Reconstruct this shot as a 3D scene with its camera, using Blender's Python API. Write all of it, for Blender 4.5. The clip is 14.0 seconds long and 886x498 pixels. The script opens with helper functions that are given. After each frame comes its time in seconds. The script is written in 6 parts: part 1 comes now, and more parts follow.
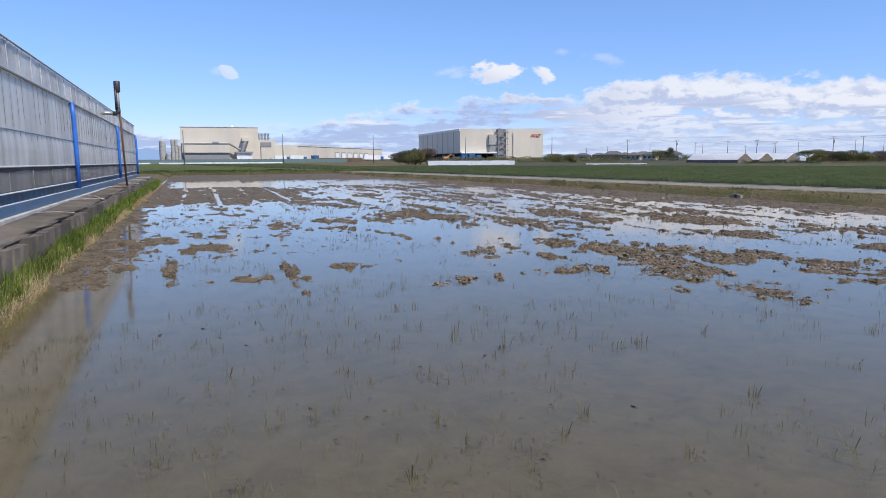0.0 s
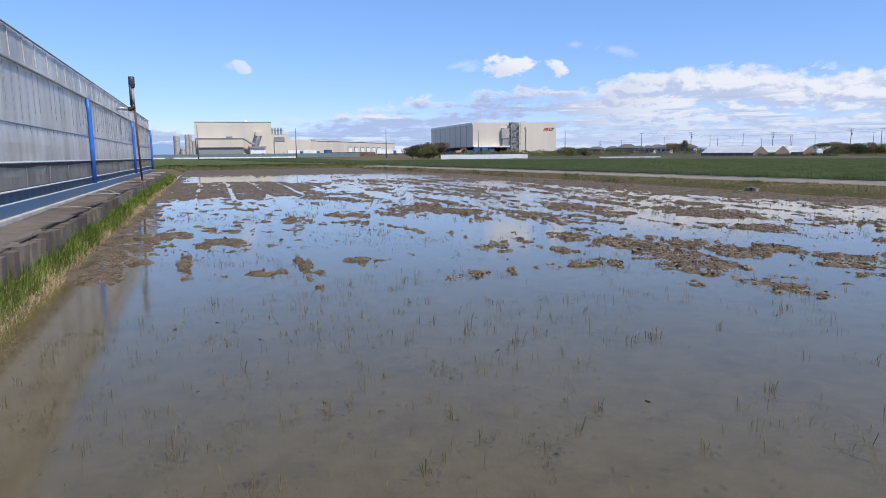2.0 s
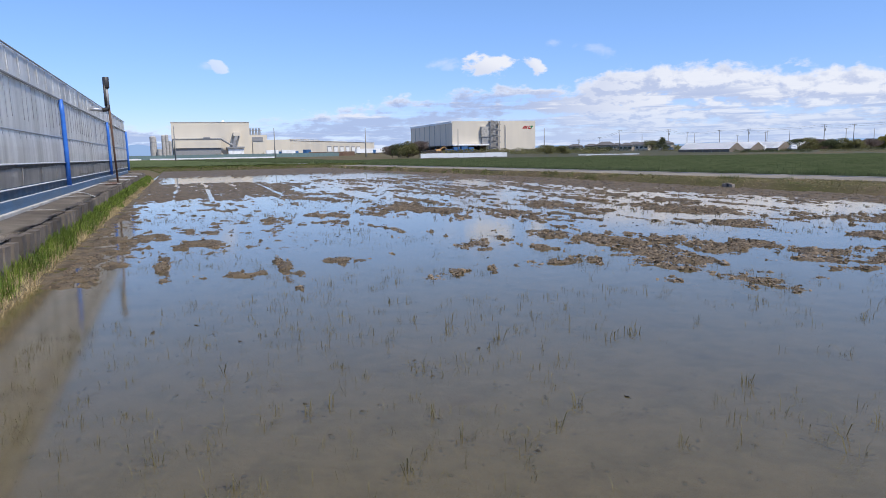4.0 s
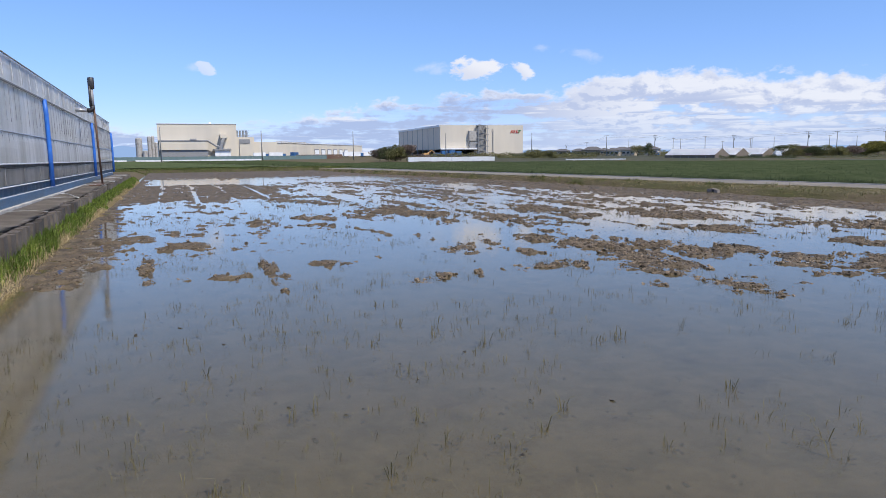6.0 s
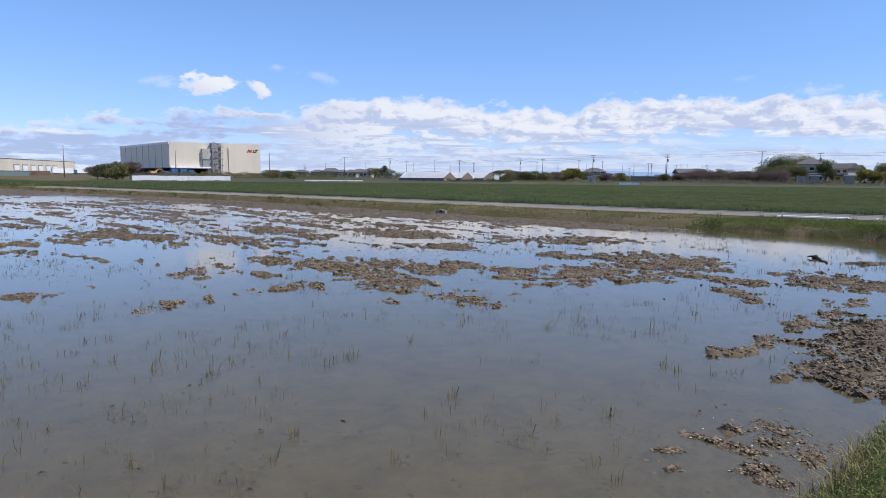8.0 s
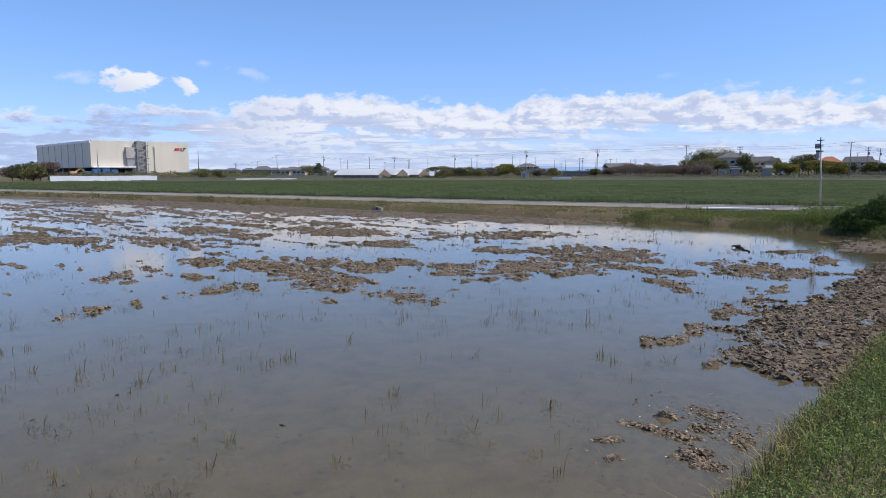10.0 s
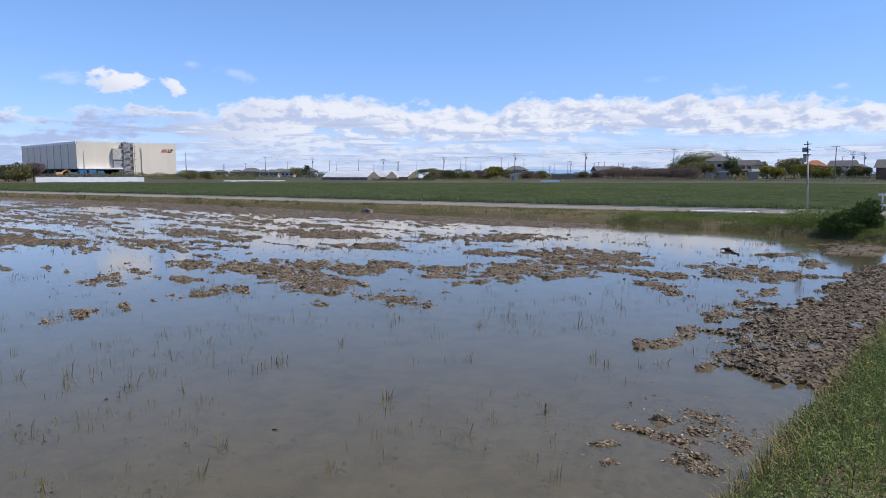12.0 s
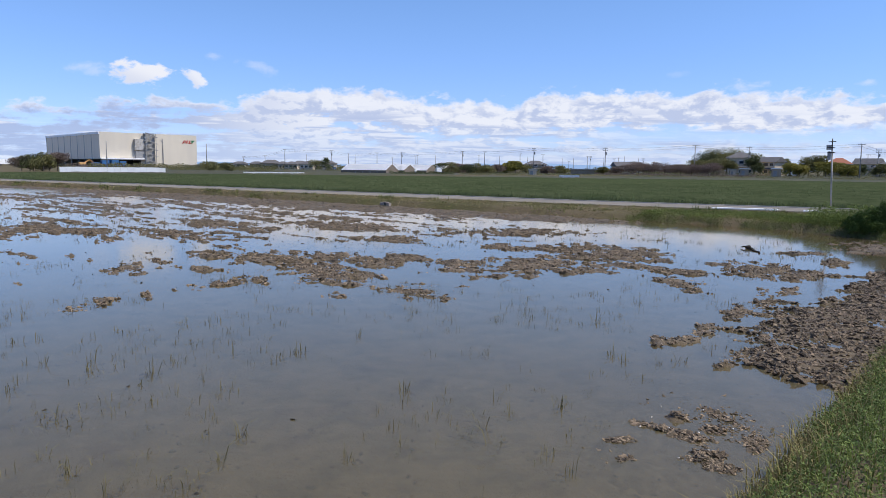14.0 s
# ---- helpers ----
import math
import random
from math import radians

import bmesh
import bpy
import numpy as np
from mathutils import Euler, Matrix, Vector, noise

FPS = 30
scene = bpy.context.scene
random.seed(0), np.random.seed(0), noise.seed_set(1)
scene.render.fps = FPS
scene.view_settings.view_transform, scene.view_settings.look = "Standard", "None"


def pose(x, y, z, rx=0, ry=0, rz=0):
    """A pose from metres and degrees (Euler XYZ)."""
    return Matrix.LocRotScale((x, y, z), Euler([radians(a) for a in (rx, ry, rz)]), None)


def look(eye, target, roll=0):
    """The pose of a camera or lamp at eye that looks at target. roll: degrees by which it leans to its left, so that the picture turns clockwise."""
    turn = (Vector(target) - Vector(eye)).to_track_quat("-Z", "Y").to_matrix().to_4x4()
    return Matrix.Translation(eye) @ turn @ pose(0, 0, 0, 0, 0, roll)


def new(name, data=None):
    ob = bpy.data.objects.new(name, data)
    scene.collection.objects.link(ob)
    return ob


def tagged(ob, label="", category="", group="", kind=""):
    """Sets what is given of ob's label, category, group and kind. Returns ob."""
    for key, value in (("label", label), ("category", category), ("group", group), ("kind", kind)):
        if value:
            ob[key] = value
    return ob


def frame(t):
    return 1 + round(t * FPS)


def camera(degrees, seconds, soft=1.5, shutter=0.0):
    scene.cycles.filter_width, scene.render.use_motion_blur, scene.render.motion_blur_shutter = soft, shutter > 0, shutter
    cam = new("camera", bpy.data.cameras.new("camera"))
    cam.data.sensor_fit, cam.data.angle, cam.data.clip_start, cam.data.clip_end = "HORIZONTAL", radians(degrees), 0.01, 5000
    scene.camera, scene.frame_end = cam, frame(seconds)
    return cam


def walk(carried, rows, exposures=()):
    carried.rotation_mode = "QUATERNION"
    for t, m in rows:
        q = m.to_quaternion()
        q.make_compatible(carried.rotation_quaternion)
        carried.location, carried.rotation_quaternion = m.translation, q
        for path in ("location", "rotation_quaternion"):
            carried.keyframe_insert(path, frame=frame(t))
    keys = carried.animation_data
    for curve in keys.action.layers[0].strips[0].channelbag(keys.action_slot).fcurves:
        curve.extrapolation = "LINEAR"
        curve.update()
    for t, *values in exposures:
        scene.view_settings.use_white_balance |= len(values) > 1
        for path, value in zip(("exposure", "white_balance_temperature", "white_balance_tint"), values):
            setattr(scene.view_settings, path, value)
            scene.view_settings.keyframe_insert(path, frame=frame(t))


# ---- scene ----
cam = camera(65.66, 14.0, soft=0.65)
PATH = [
    (0.0, pose(-0.027, 0.179, 1.938, 82.45, 0.33, -19.90)),
    (0.5, pose(-0.033, 0.174, 1.942, 82.46, 0.20, -19.41)),
    (1.0, pose(-0.032, 0.175, 1.943, 82.44, 0.26, -18.85)),
    (1.5, pose(-0.030, 0.179, 1.941, 82.27, 0.50, -18.71)),
    (2.0, pose(-0.027, 0.188, 1.939, 81.96, 0.54, -18.85)),
    (2.5, pose(-0.029, 0.179, 1.940, 81.72, 0.78, -19.20)),
    (3.0, pose(-0.024, 0.180, 1.940, 81.62, 1.04, -19.65)),
    (5.5, pose(-0.010, 0.181, 1.943, 82.24, 0.54, -21.28)),
    (6.0, pose(-0.001, 0.189, 1.936, 82.13, 0.57, -21.53)),
    (6.5, pose(0.029, 0.173, 1.936, 81.98, 0.31, -24.51)),
    (7.0, pose(0.069, 0.153, 1.951, 82.44, -0.45, -33.59)),
    (7.5, pose(0.092, 0.139, 1.951, 83.45, -0.68, -40.51)),
    (8.0, pose(0.104, 0.141, 1.950, 83.83, -0.45, -42.87)),
    (8.5, pose(0.118, 0.131, 1.949, 83.85, -0.09, -44.16)),
    (9.0, pose(0.135, 0.143, 1.946, 83.73, -0.08, -45.83)),
    (11.5, pose(0.122, 0.240, 1.951, 83.60, 0.53, -49.55)),
    (12.0, pose(0.129, 0.247, 1.945, 83.76, 0.00, -49.18)),
    (12.5, pose(0.122, 0.246, 1.946, 83.82, -0.41, -48.71)),
    (13.0, pose(0.110, 0.238, 1.945, 83.66, -0.67, -48.32)),
    (13.5, pose(0.113, 0.243, 1.947, 83.40, -0.64, -47.99)),
    (14.0, pose(0.108, 0.242, 1.947, 83.24, -0.61, -47.65)),
]
walk(cam, PATH, exposures=[(0.0, 0.2), (14.0, 0.2)])

# ---- sun, sky and clouds ----
SUN_AZ, SUN_EL = 150.0, 56.0      # degrees from +y towards +x, and up
sun_dir = Vector((math.sin(radians(SUN_AZ)) * math.cos(radians(SUN_EL)), math.cos(radians(SUN_AZ)) * math.cos(radians(SUN_EL)), math.sin(radians(SUN_EL))))
sun = new("sun", bpy.data.lights.new("sun", "SUN"))
sun.data.energy, sun.data.angle, sun.data.color = 4.2, radians(0.53), (1.0, 0.94, 0.85)
sun.matrix_world = look((60, -60, 120), Vector((60, -60, 120)) - sun_dir)

world = bpy.data.worlds.new("sky")
scene.world = world
world.use_nodes = True
wn, wl = world.node_tree.nodes, world.node_tree.links


def wmath(op, a, b=None, c=None, clamp=False):
    n = wn.new("ShaderNodeMath")
    n.operation, n.use_clamp = op, clamp
    for k, v in enumerate((a, b, c)):
        if v is None:
            continue
        if isinstance(v, (int, float)):
            n.inputs[k].default_value = v
        else:
            wl.new(v, n.inputs[k])
    return n.outputs[0]


def wstep(v, lo, hi):
    n = wn.new("ShaderNodeMapRange")
    n.interpolation_type = "SMOOTHSTEP"
    wl.new(v, n.inputs["Value"])
    n.inputs["From Min"].default_value, n.inputs["From Max"].default_value = lo, hi
    return n.outputs["Result"]


def wmix(f, a, b):
    n = wn.new("ShaderNodeMix")
    n.data_type = "RGBA"
    for s, v in ((n.inputs["Factor"], f), (n.inputs["A"], a), (n.inputs["B"], b)):
        if isinstance(v, tuple):
            s.default_value = (*v, 1)
        elif isinstance(v, (int, float)):
            s.default_value = v
        else:
            wl.new(v, s)
    return n.outputs["Result"]


def build_sky():
    wn.clear()
    sky = wn.new("ShaderNodeTexSky")
    sky.sky_type, sky.sun_disc = "NISHITA", False
    sky.sun_elevation, sky.sun_rotation = radians(SUN_EL), radians(SUN_AZ)
    sky.air_density, sky.dust_density, sky.ozone_density, sky.altitude = 1.0, 0.0, 6.0, 0
    co = wn.new("ShaderNodeTexCoord")
    sep = wn.new("ShaderNodeSeparateXYZ")
    wl.new(co.outputs["Generated"], sep.inputs[0])
    x, y, z = sep.outputs
    az = wmath("MULTIPLY", wmath("ARCTAN2", x, y), 180 / math.pi)
    el = wmath("MULTIPLY", wmath("ARCSINE", z), 180 / math.pi)

    def noise_at(sx, sy, detail, rough, shift, dist=0.0):
        comb = wn.new("ShaderNodeCombineXYZ")
        wl.new(wmath("MULTIPLY", az, sx), comb.inputs[0])
        wl.new(wmath("MULTIPLY", el, sy), comb.inputs[1])
        comb.inputs[2].default_value = shift
        n = wn.new("ShaderNodeTexNoise")
        n.inputs["Scale"].default_value, n.inputs["Detail"].default_value = 1.0, detail
        n.inputs["Roughness"].default_value, n.inputs["Distortion"].default_value = rough, dist
        wl.new(comb.outputs[0], n.inputs["Vector"])
        return wmath("SUBTRACT", n.outputs["Fac"], 0.5)

    # height compressed towards the horizon, as a flat cloud layer looks
    deep = wmath("MULTIPLY", wmath("LOGARITHM", wmath("ADD", wmath("MAXIMUM", el, -0.8), 1.6), math.e), 4.0)

    def puffs(sx, sy, detail, rough, seed, da=0.0, dh=0.0, dist=0.2):
        comb = wn.new("ShaderNodeCombineXYZ")
        wl.new(wmath("MULTIPLY", wmath("ADD", az, da), sx), comb.inputs[0])
        wl.new(wmath("MULTIPLY", wmath("ADD", deep, dh), sy), comb.inputs[1])
        comb.inputs[2].default_value = seed
        n = wn.new("ShaderNodeTexNoise")
        n.inputs["Scale"].default_value, n.inputs["Detail"].default_value = 1.0, detail
        n.inputs["Roughness"].default_value, n.inputs["Distortion"].default_value = rough, dist
        wl.new(comb.outputs[0], n.inputs["Vector"])
        return wmath("SUBTRACT", n.outputs["Fac"], 0.5)

    fine = noise_at(0.55, 1.05, 7, 0.58, 3.1, 0.25)
    broad = noise_at(0.12, 0.55, 4, 0.5, 7.7)
    heap = puffs(0.42, 1.15, 7, 0.60, 11.3)
    heap_sun = puffs(0.42, 1.15, 5, 0.56, 11.3, 0.55, 0.30)
    sheet = puffs(0.10, 1.5, 5, 0.58, 19.0)
    # height of the cloud bank's top over the bearing
    ramp = wn.new("ShaderNodeValToRGB")
    ramp.color_ramp.interpolation = "EASE"
    stops = [(-180, 4.0), (-15, 1.2), (0, 2.4), (10, 3.2), (17, 4.2), (22, 4.9), (30, 5.0), (36, 6.2), (41, 6.4), (47, 5.6), (52, 5.5), (58, 6.2), (64, 6.1), (70, 6.1), (76, 5.6), (82, 4.8), (100, 5.0), (180, 4.0)]
    els = ramp.color_ramp.elements
    for e, (a, h) in ((els[0], stops[0]), (els[1], stops[-1])):
        e.position, e.color = (a + 180) / 360, (h / 10, h / 10, h / 10, 1)
    for a, h in stops[1:-1]:
        els.new((a + 180) / 360).color = (h / 10, h / 10, h / 10, 1)
    wl.new(wmath("MULTIPLY_ADD", az, 1 / 360, 0.5), ramp.inputs[0])
    top = wmath("MULTIPLY", ramp.outputs[0], 10.0)
    edge = wmath("SUBTRACT", wmath("ADD", top, wmath("ADD", wmath("MULTIPLY", fine, 1.9), wmath("MULTIPLY", heap, 2.6))), el)
    bank = wstep(edge, -0.10, 0.55)
    east = wstep(az, 24.0, 40.0)
    # packed upper heaps, broken lower layers with blue between, a clear band to the east
    off = wmath("ABSOLUTE", wmath("ADD", wmath("SUBTRACT", el, 2.45), wmath("ADD", wmath("MULTIPLY", broad, 2.0), wmath("MULTIPLY", fine, 1.2))))
    clear = wmath("MULTIPLY", wstep(off, 0.80, 0.25), wmath("MULTIPLY_ADD", wstep(az, 56.0, 66.0), 0.75, 0.08))
    high = wstep(wmath("SUBTRACT", top, el), 3.2, 1.2)
    pack = wmath("ADD", wmath("MULTIPLY_ADD", east, 0.04, 0.06), wmath("MULTIPLY", wmath("MULTIPLY", high, east), 0.22))
    body = wstep(wmath("ADD", wmath("ADD", wmath("MULTIPLY", heap, 0.8), wmath("MULTIPLY", sheet, 0.7)), pack), -0.05, 0.12)
    bank = wmath("MULTIPLY", bank, wmath("MULTIPLY", wmath("SUBTRACT", 1.0, clear), wmath("MULTIPLY_ADD", body, 0.85, 0.10)))
    bank = wmath("MULTIPLY", bank, wstep(el, -1.0, 0.2))
    cover = bank
    lump = wmath("MULTIPLY", bank, 0.0)
    for ca, ce, ra, re_, tilt, power in ((24.3, 6.80, 2.1, 1.0, -0.06, 1.0), (28.15, 6.55, 0.9, 0.75, -0.45, 0.95), (3.1, 6.6, 0.9, 0.55, -0.35, 0.62), (2.4, 6.75, 1.3, 0.4, 0.0, 0.30), (20.9, 6.85, 1.6, 0.55, 0.05, 0.40),
                                         (29.4, 8.25, 0.9, 0.45, 0, 0.34), (32.6, 7.7, 1.7, 0.5, -0.12, 0.32), (66.0, 7.3, 0.9, 0.25, 0, 0.12), (78.8, 6.2, 0.8, 0.25, 0, 0.4), (70.8, 6.2, 1.8, 0.6, 0.05, 0.5)):
        rag, soft = (2.1, 0.6) if power > 0.6 else (2.6, -0.1)
        da = wmath("DIVIDE", wmath("SUBTRACT", az, ca), ra)
        de = wmath("DIVIDE", wmath("SUBTRACT", wmath("SUBTRACT", el, ce), wmath("MULTIPLY", wmath("SUBTRACT", az, ca), tilt)), re_)
        r = wmath("SQRT", wmath("ADD", wmath("MULTIPLY", da, da), wmath("MULTIPLY", de, de)))
        r = wmath("SUBTRACT", r, wmath("ADD", wmath("MULTIPLY", fine, rag), wmath("MULTIPLY", heap, rag * 0.8)))
        shape = wmath("MULTIPLY", wstep(r, 1.0, soft), power)
        cover = wmath("MAXIMUM", cover, shape)
        lump = wmath("MAXIMUM", lump, wmath("MULTIPLY", shape, wstep(wmath("ADD", wmath("MULTIPLY", da, 0.6), de), 0.5, -0.9)))
    # sunlit tops, lavender-grey shaded sides and flat bases
    relief = wstep(wmath("ADD", wmath("MULTIPLY", wmath("SUBTRACT", heap_sun, heap), 1.0), wmath("MULTIPLY", sheet, -0.25)), -0.09, 0.11)
    inner = wstep(edge, 0.0, 1.0)
    west = wmath("SUBTRACT", 1.0, east)
    streak = wstep(puffs(0.13, 1.9, 5, 0.6, 27.0), 0.03, 0.14)
    base = wmath("MULTIPLY", wstep(puffs(0.10, 2.4, 6, 0.6, 33.0), -0.02, 0.13), wstep(wmath("SUBTRACT", top, el), 0.9, 2.6))
    relief = wmath("MAXIMUM", relief, wmath("MULTIPLY", base, 1.1))
    grey = wmath("MAXIMUM", wmath("MULTIPLY", wmath("MAXIMUM", wmath("MULTIPLY", relief, 0.72), wmath("MULTIPLY", west, wmath("MULTIPLY_ADD", streak, -0.9, 0.95))), inner), wmath("MULTIPLY", lump, 0.32))
    lit = wmix(grey, (7.0, 7.2, 7.9), (3.2, 3.95, 6.1))
    haze = wmix(wmath("MULTIPLY", wstep(el, 3.6, 0.4), 0.50), lit, (3.5, 4.7, 7.3))
    tint = wn.new("ShaderNodeMix")
    tint.data_type, tint.blend_type = "RGBA", "MULTIPLY"
    tint.inputs["Factor"].default_value, tint.inputs["B"].default_value = 1.0, (1.05, 1.14, 1.36, 1)
    wl.new(sky.outputs[0], tint.inputs["A"])
    # the air stays blue down to the horizon
    low = wn.new("ShaderNodeMix")
    low.data_type, low.blend_type = "RGBA", "MULTIPLY"
    low.inputs["B"].default_value = (0.79, 0.80, 1.02, 1)
    wl.new(wstep(el, 15.0, 0.5), low.inputs["Factor"])
    wl.new(tint.outputs["Result"], low.inputs["A"])
    col = wmix(cover, low.outputs["Result"], haze)
    bg = wn.new("ShaderNodeBackground")
    bg.inputs["Strength"].default_value = 0.106
    wl.new(col, bg.inputs["Color"])
    out = wn.new("ShaderNodeOutputWorld")
    wl.new(bg.outputs[0], out.inputs[0])


build_sky()

# ---- materials ----


def material(name, c1, c2=None, scale=4.0, rough=0.7, bump=0.0, metal=0.0, c3=None, scale3=0.4, vary=0.0, bscale=None, stretch=(1, 1, 1), spec=0.5, island=False):
    """A surface whose colour wanders from c1 to c2 with the grain and to c3 with broad stains."""
    m = bpy.data.materials.new(name)
    m.use_nodes = True
    n, l = m.node_tree.nodes, m.node_tree.links
    b = n["Principled BSDF"]
    b.inputs["Metallic"].default_value, b.inputs["Roughness"].default_value = metal, rough
    b.inputs["Specular IOR Level"].default_value = spec
    geo = n.new("ShaderNodeNewGeometry")
    mp = n.new("ShaderNodeMapping")
    mp.inputs["Scale"].default_value = stretch
    l.new(geo.outputs["Position"], mp.inputs["Vector"])

    def tex(s, detail=5.0):
        t = n.new("ShaderNodeTexNoise")
        t.inputs["Scale"].default_value, t.inputs["Detail"].default_value, t.inputs["Roughness"].default_value = s, detail, 0.62
        l.new(mp.outputs[0], t.inputs["Vector"])
        return t.outputs["Fac"]

    def ramped(v, lo, hi):
        r = n.new("ShaderNodeMapRange")
        r.inputs["From Min"].default_value, r.inputs["From Max"].default_value = lo, hi
        l.new(v, r.inputs["Value"])
        return r.outputs["Result"]

    def mixed(f, a, bb, mode="MIX"):
        x = n.new("ShaderNodeMix")
        x.data_type, x.blend_type = "RGBA", mode
        for s, v in ((x.inputs["Factor"], f), (x.inputs["A"], a), (x.inputs["B"], bb)):
            if isinstance(v, tuple):
                s.default_value = (*v, 1)
            elif isinstance(v, (int, float)):
                s.default_value = v
            else:
                l.new(v, s)
        return x.outputs["Result"]

    col = mixed(ramped(tex(scale), 0.32, 0.68), c1, c2 or tuple(v * 0.85 for v in c1))
    if c3:
        col = mixed(ramped(tex(scale3, 4.0), 0.45, 0.68), col, c3)
    if vary or island:
        rnd = geo.outputs["Random Per Island"] if island else n.new("ShaderNodeObjectInfo").outputs["Random"]
        hsv = n.new("ShaderNodeHueSaturation")
        l.new(ramped(rnd, 0.0, 1.0), hsv.inputs["Value"])
        hsv.inputs["Value"].default_value = 1
        mr = n.new("ShaderNodeMapRange")
        l.new(rnd, mr.inputs["Value"])
        mr.inputs["To Min"].default_value, mr.inputs["To Max"].default_value = 1 - (vary or 0.3), 1 + (vary or 0.3)
        l.new(mr.outputs["Result"], hsv.inputs["Value"])
        l.new(col, hsv.inputs["Color"])
        col = hsv.outputs["Color"]
    l.new(col, b.inputs["Base Color"])
    if bump:
        bp = n.new("ShaderNodeBump")
        bp.inputs["Strength"].default_value, bp.inputs["Distance"].default_value = min(1.0, bump), 0.03
        l.new(tex(bscale or scale * 3), bp.inputs["Height"])
        l.new(bp.outputs[0], b.inputs["Normal"])
    return m


def leafy(name, c1, c2, vary=0.35, scale=0.6, through_=0.25, spec=0.12):
    """Foliage: colour by clump and by leaf, some light coming through."""
    m = material(name, c1, c2, scale, 0.62, 0, island=True, vary=vary, spec=spec)
    n, l = m.node_tree.nodes, m.node_tree.links
    b = n["Principled BSDF"]
    t = n.new("ShaderNodeBsdfTranslucent")
    mix = n.new("ShaderNodeMixShader")
    mix.inputs[0].default_value = through_
    l.new(b.inputs["Base Color"].links[0].from_socket, t.inputs["Color"])
    l.new(b.outputs[0], mix.inputs[1])
    l.new(t.outputs[0], mix.inputs[2])
    l.new(mix.outputs[0], n["Material Output"].inputs["Surface"])
    return m


def water_material():
    m = bpy.data.materials.new("paddy water")
    m.use_nodes = True
    n, l = m.node_tree.nodes, m.node_tree.links
    n.remove(n["Principled BSDF"])
    geo = n.new("ShaderNodeNewGeometry")
    t = n.new("ShaderNodeTexNoise")
    t.inputs["Scale"].default_value, t.inputs["Detail"].default_value = 0.5, 6
    l.new(geo.outputs["Position"], t.inputs["Vector"])
    mud = n.new("ShaderNodeMix")
    mud.data_type = "RGBA"
    mud.inputs["A"].default_value, mud.inputs["B"].default_value = (0.128, 0.107, 0.057, 1), (0.180, 0.151, 0.082, 1)
    l.new(t.outputs["Fac"], mud.inputs["Factor"])
    turbid, clear = n.new("ShaderNodeBsdfDiffuse"), n.new("ShaderNodeBsdfTransparent")
    # brown swirls of mud stirred up just under the surface
    mp = n.new("ShaderNodeMapping")
    mp.inputs["Scale"].default_value, mp.inputs["Rotation"].default_value = (1.0, 1.7, 1.0), (0, 0, radians(28))
    l.new(geo.outputs["Position"], mp.inputs["Vector"])
    sw = n.new("ShaderNodeTexNoise")
    sw.inputs["Scale"].default_value, sw.inputs["Detail"].default_value, sw.inputs["Roughness"].default_value = 1.6, 8, 0.66
    l.new(mp.outputs[0], sw.inputs["Vector"])
    band = n.new("ShaderNodeMapRange")
    band.inputs["From Min"].default_value, band.inputs["From Max"].default_value = 0.56, 0.74
    l.new(sw.outputs["Fac"], band.inputs["Value"])
    stir = n.new("ShaderNodeMix")
    stir.data_type = "RGBA"
    stir.inputs["B"].default_value = (0.098, 0.080, 0.047, 1)
    l.new(band.outputs["Result"], stir.inputs["Factor"])
    l.new(mud.outputs["Result"], stir.inputs["A"])
    l.new(stir.outputs["Result"], turbid.inputs["Color"])
    body = n.new("ShaderNodeMixShader")
    body.inputs[0].default_value = 0.48
    l.new(turbid.outputs[0], body.inputs[1])
    l.new(clear.outputs[0], body.inputs[2])
    rip = n.new("ShaderNodeTexNoise")
    rip.inputs["Scale"].default_value, rip.inputs["Detail"].default_value = 5.0, 3
    l.new(geo.outputs["Position"], rip.inputs["Vector"])
    bp = n.new("ShaderNodeBump")
    bp.inputs["Strength"].default_value, bp.inputs["Distance"].default_value = 0.05, 0.01
    l.new(rip.outputs["Fac"], bp.inputs["Height"])
    gl = n.new("ShaderNodeBsdfGlossy")
    gl.inputs["Roughness"].default_value = 0.085
    gl.inputs["Color"].default_value = (0.99, 0.91, 0.805, 1)
    l.new(bp.outputs[0], gl.inputs["Normal"])
    fr = n.new("ShaderNodeFresnel")
    fr.inputs["IOR"].default_value = 1.333
    gloss = n.new("ShaderNodeMath")
    gloss.operation, gloss.use_clamp = "MULTIPLY", True
    gloss.inputs[1].default_value = 1.24
    l.new(fr.outputs[0], gloss.inputs[0])
    mix = n.new("ShaderNodeMixShader")
    l.new(gloss.outputs[0], mix.inputs[0])
    l.new(body.outputs[0], mix.inputs[1])
    l.new(gl.outputs[0], mix.inputs[2])
    l.new(mix.outputs[0], n["Material Output"].inputs["Surface"])
    return m


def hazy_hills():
    """Far hills: the haze of kilometres of air put in as a plain pale glow."""
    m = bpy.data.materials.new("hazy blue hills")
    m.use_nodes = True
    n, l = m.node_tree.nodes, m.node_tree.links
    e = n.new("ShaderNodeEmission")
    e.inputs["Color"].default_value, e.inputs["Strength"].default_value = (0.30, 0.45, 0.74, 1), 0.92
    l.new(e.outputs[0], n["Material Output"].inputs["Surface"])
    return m


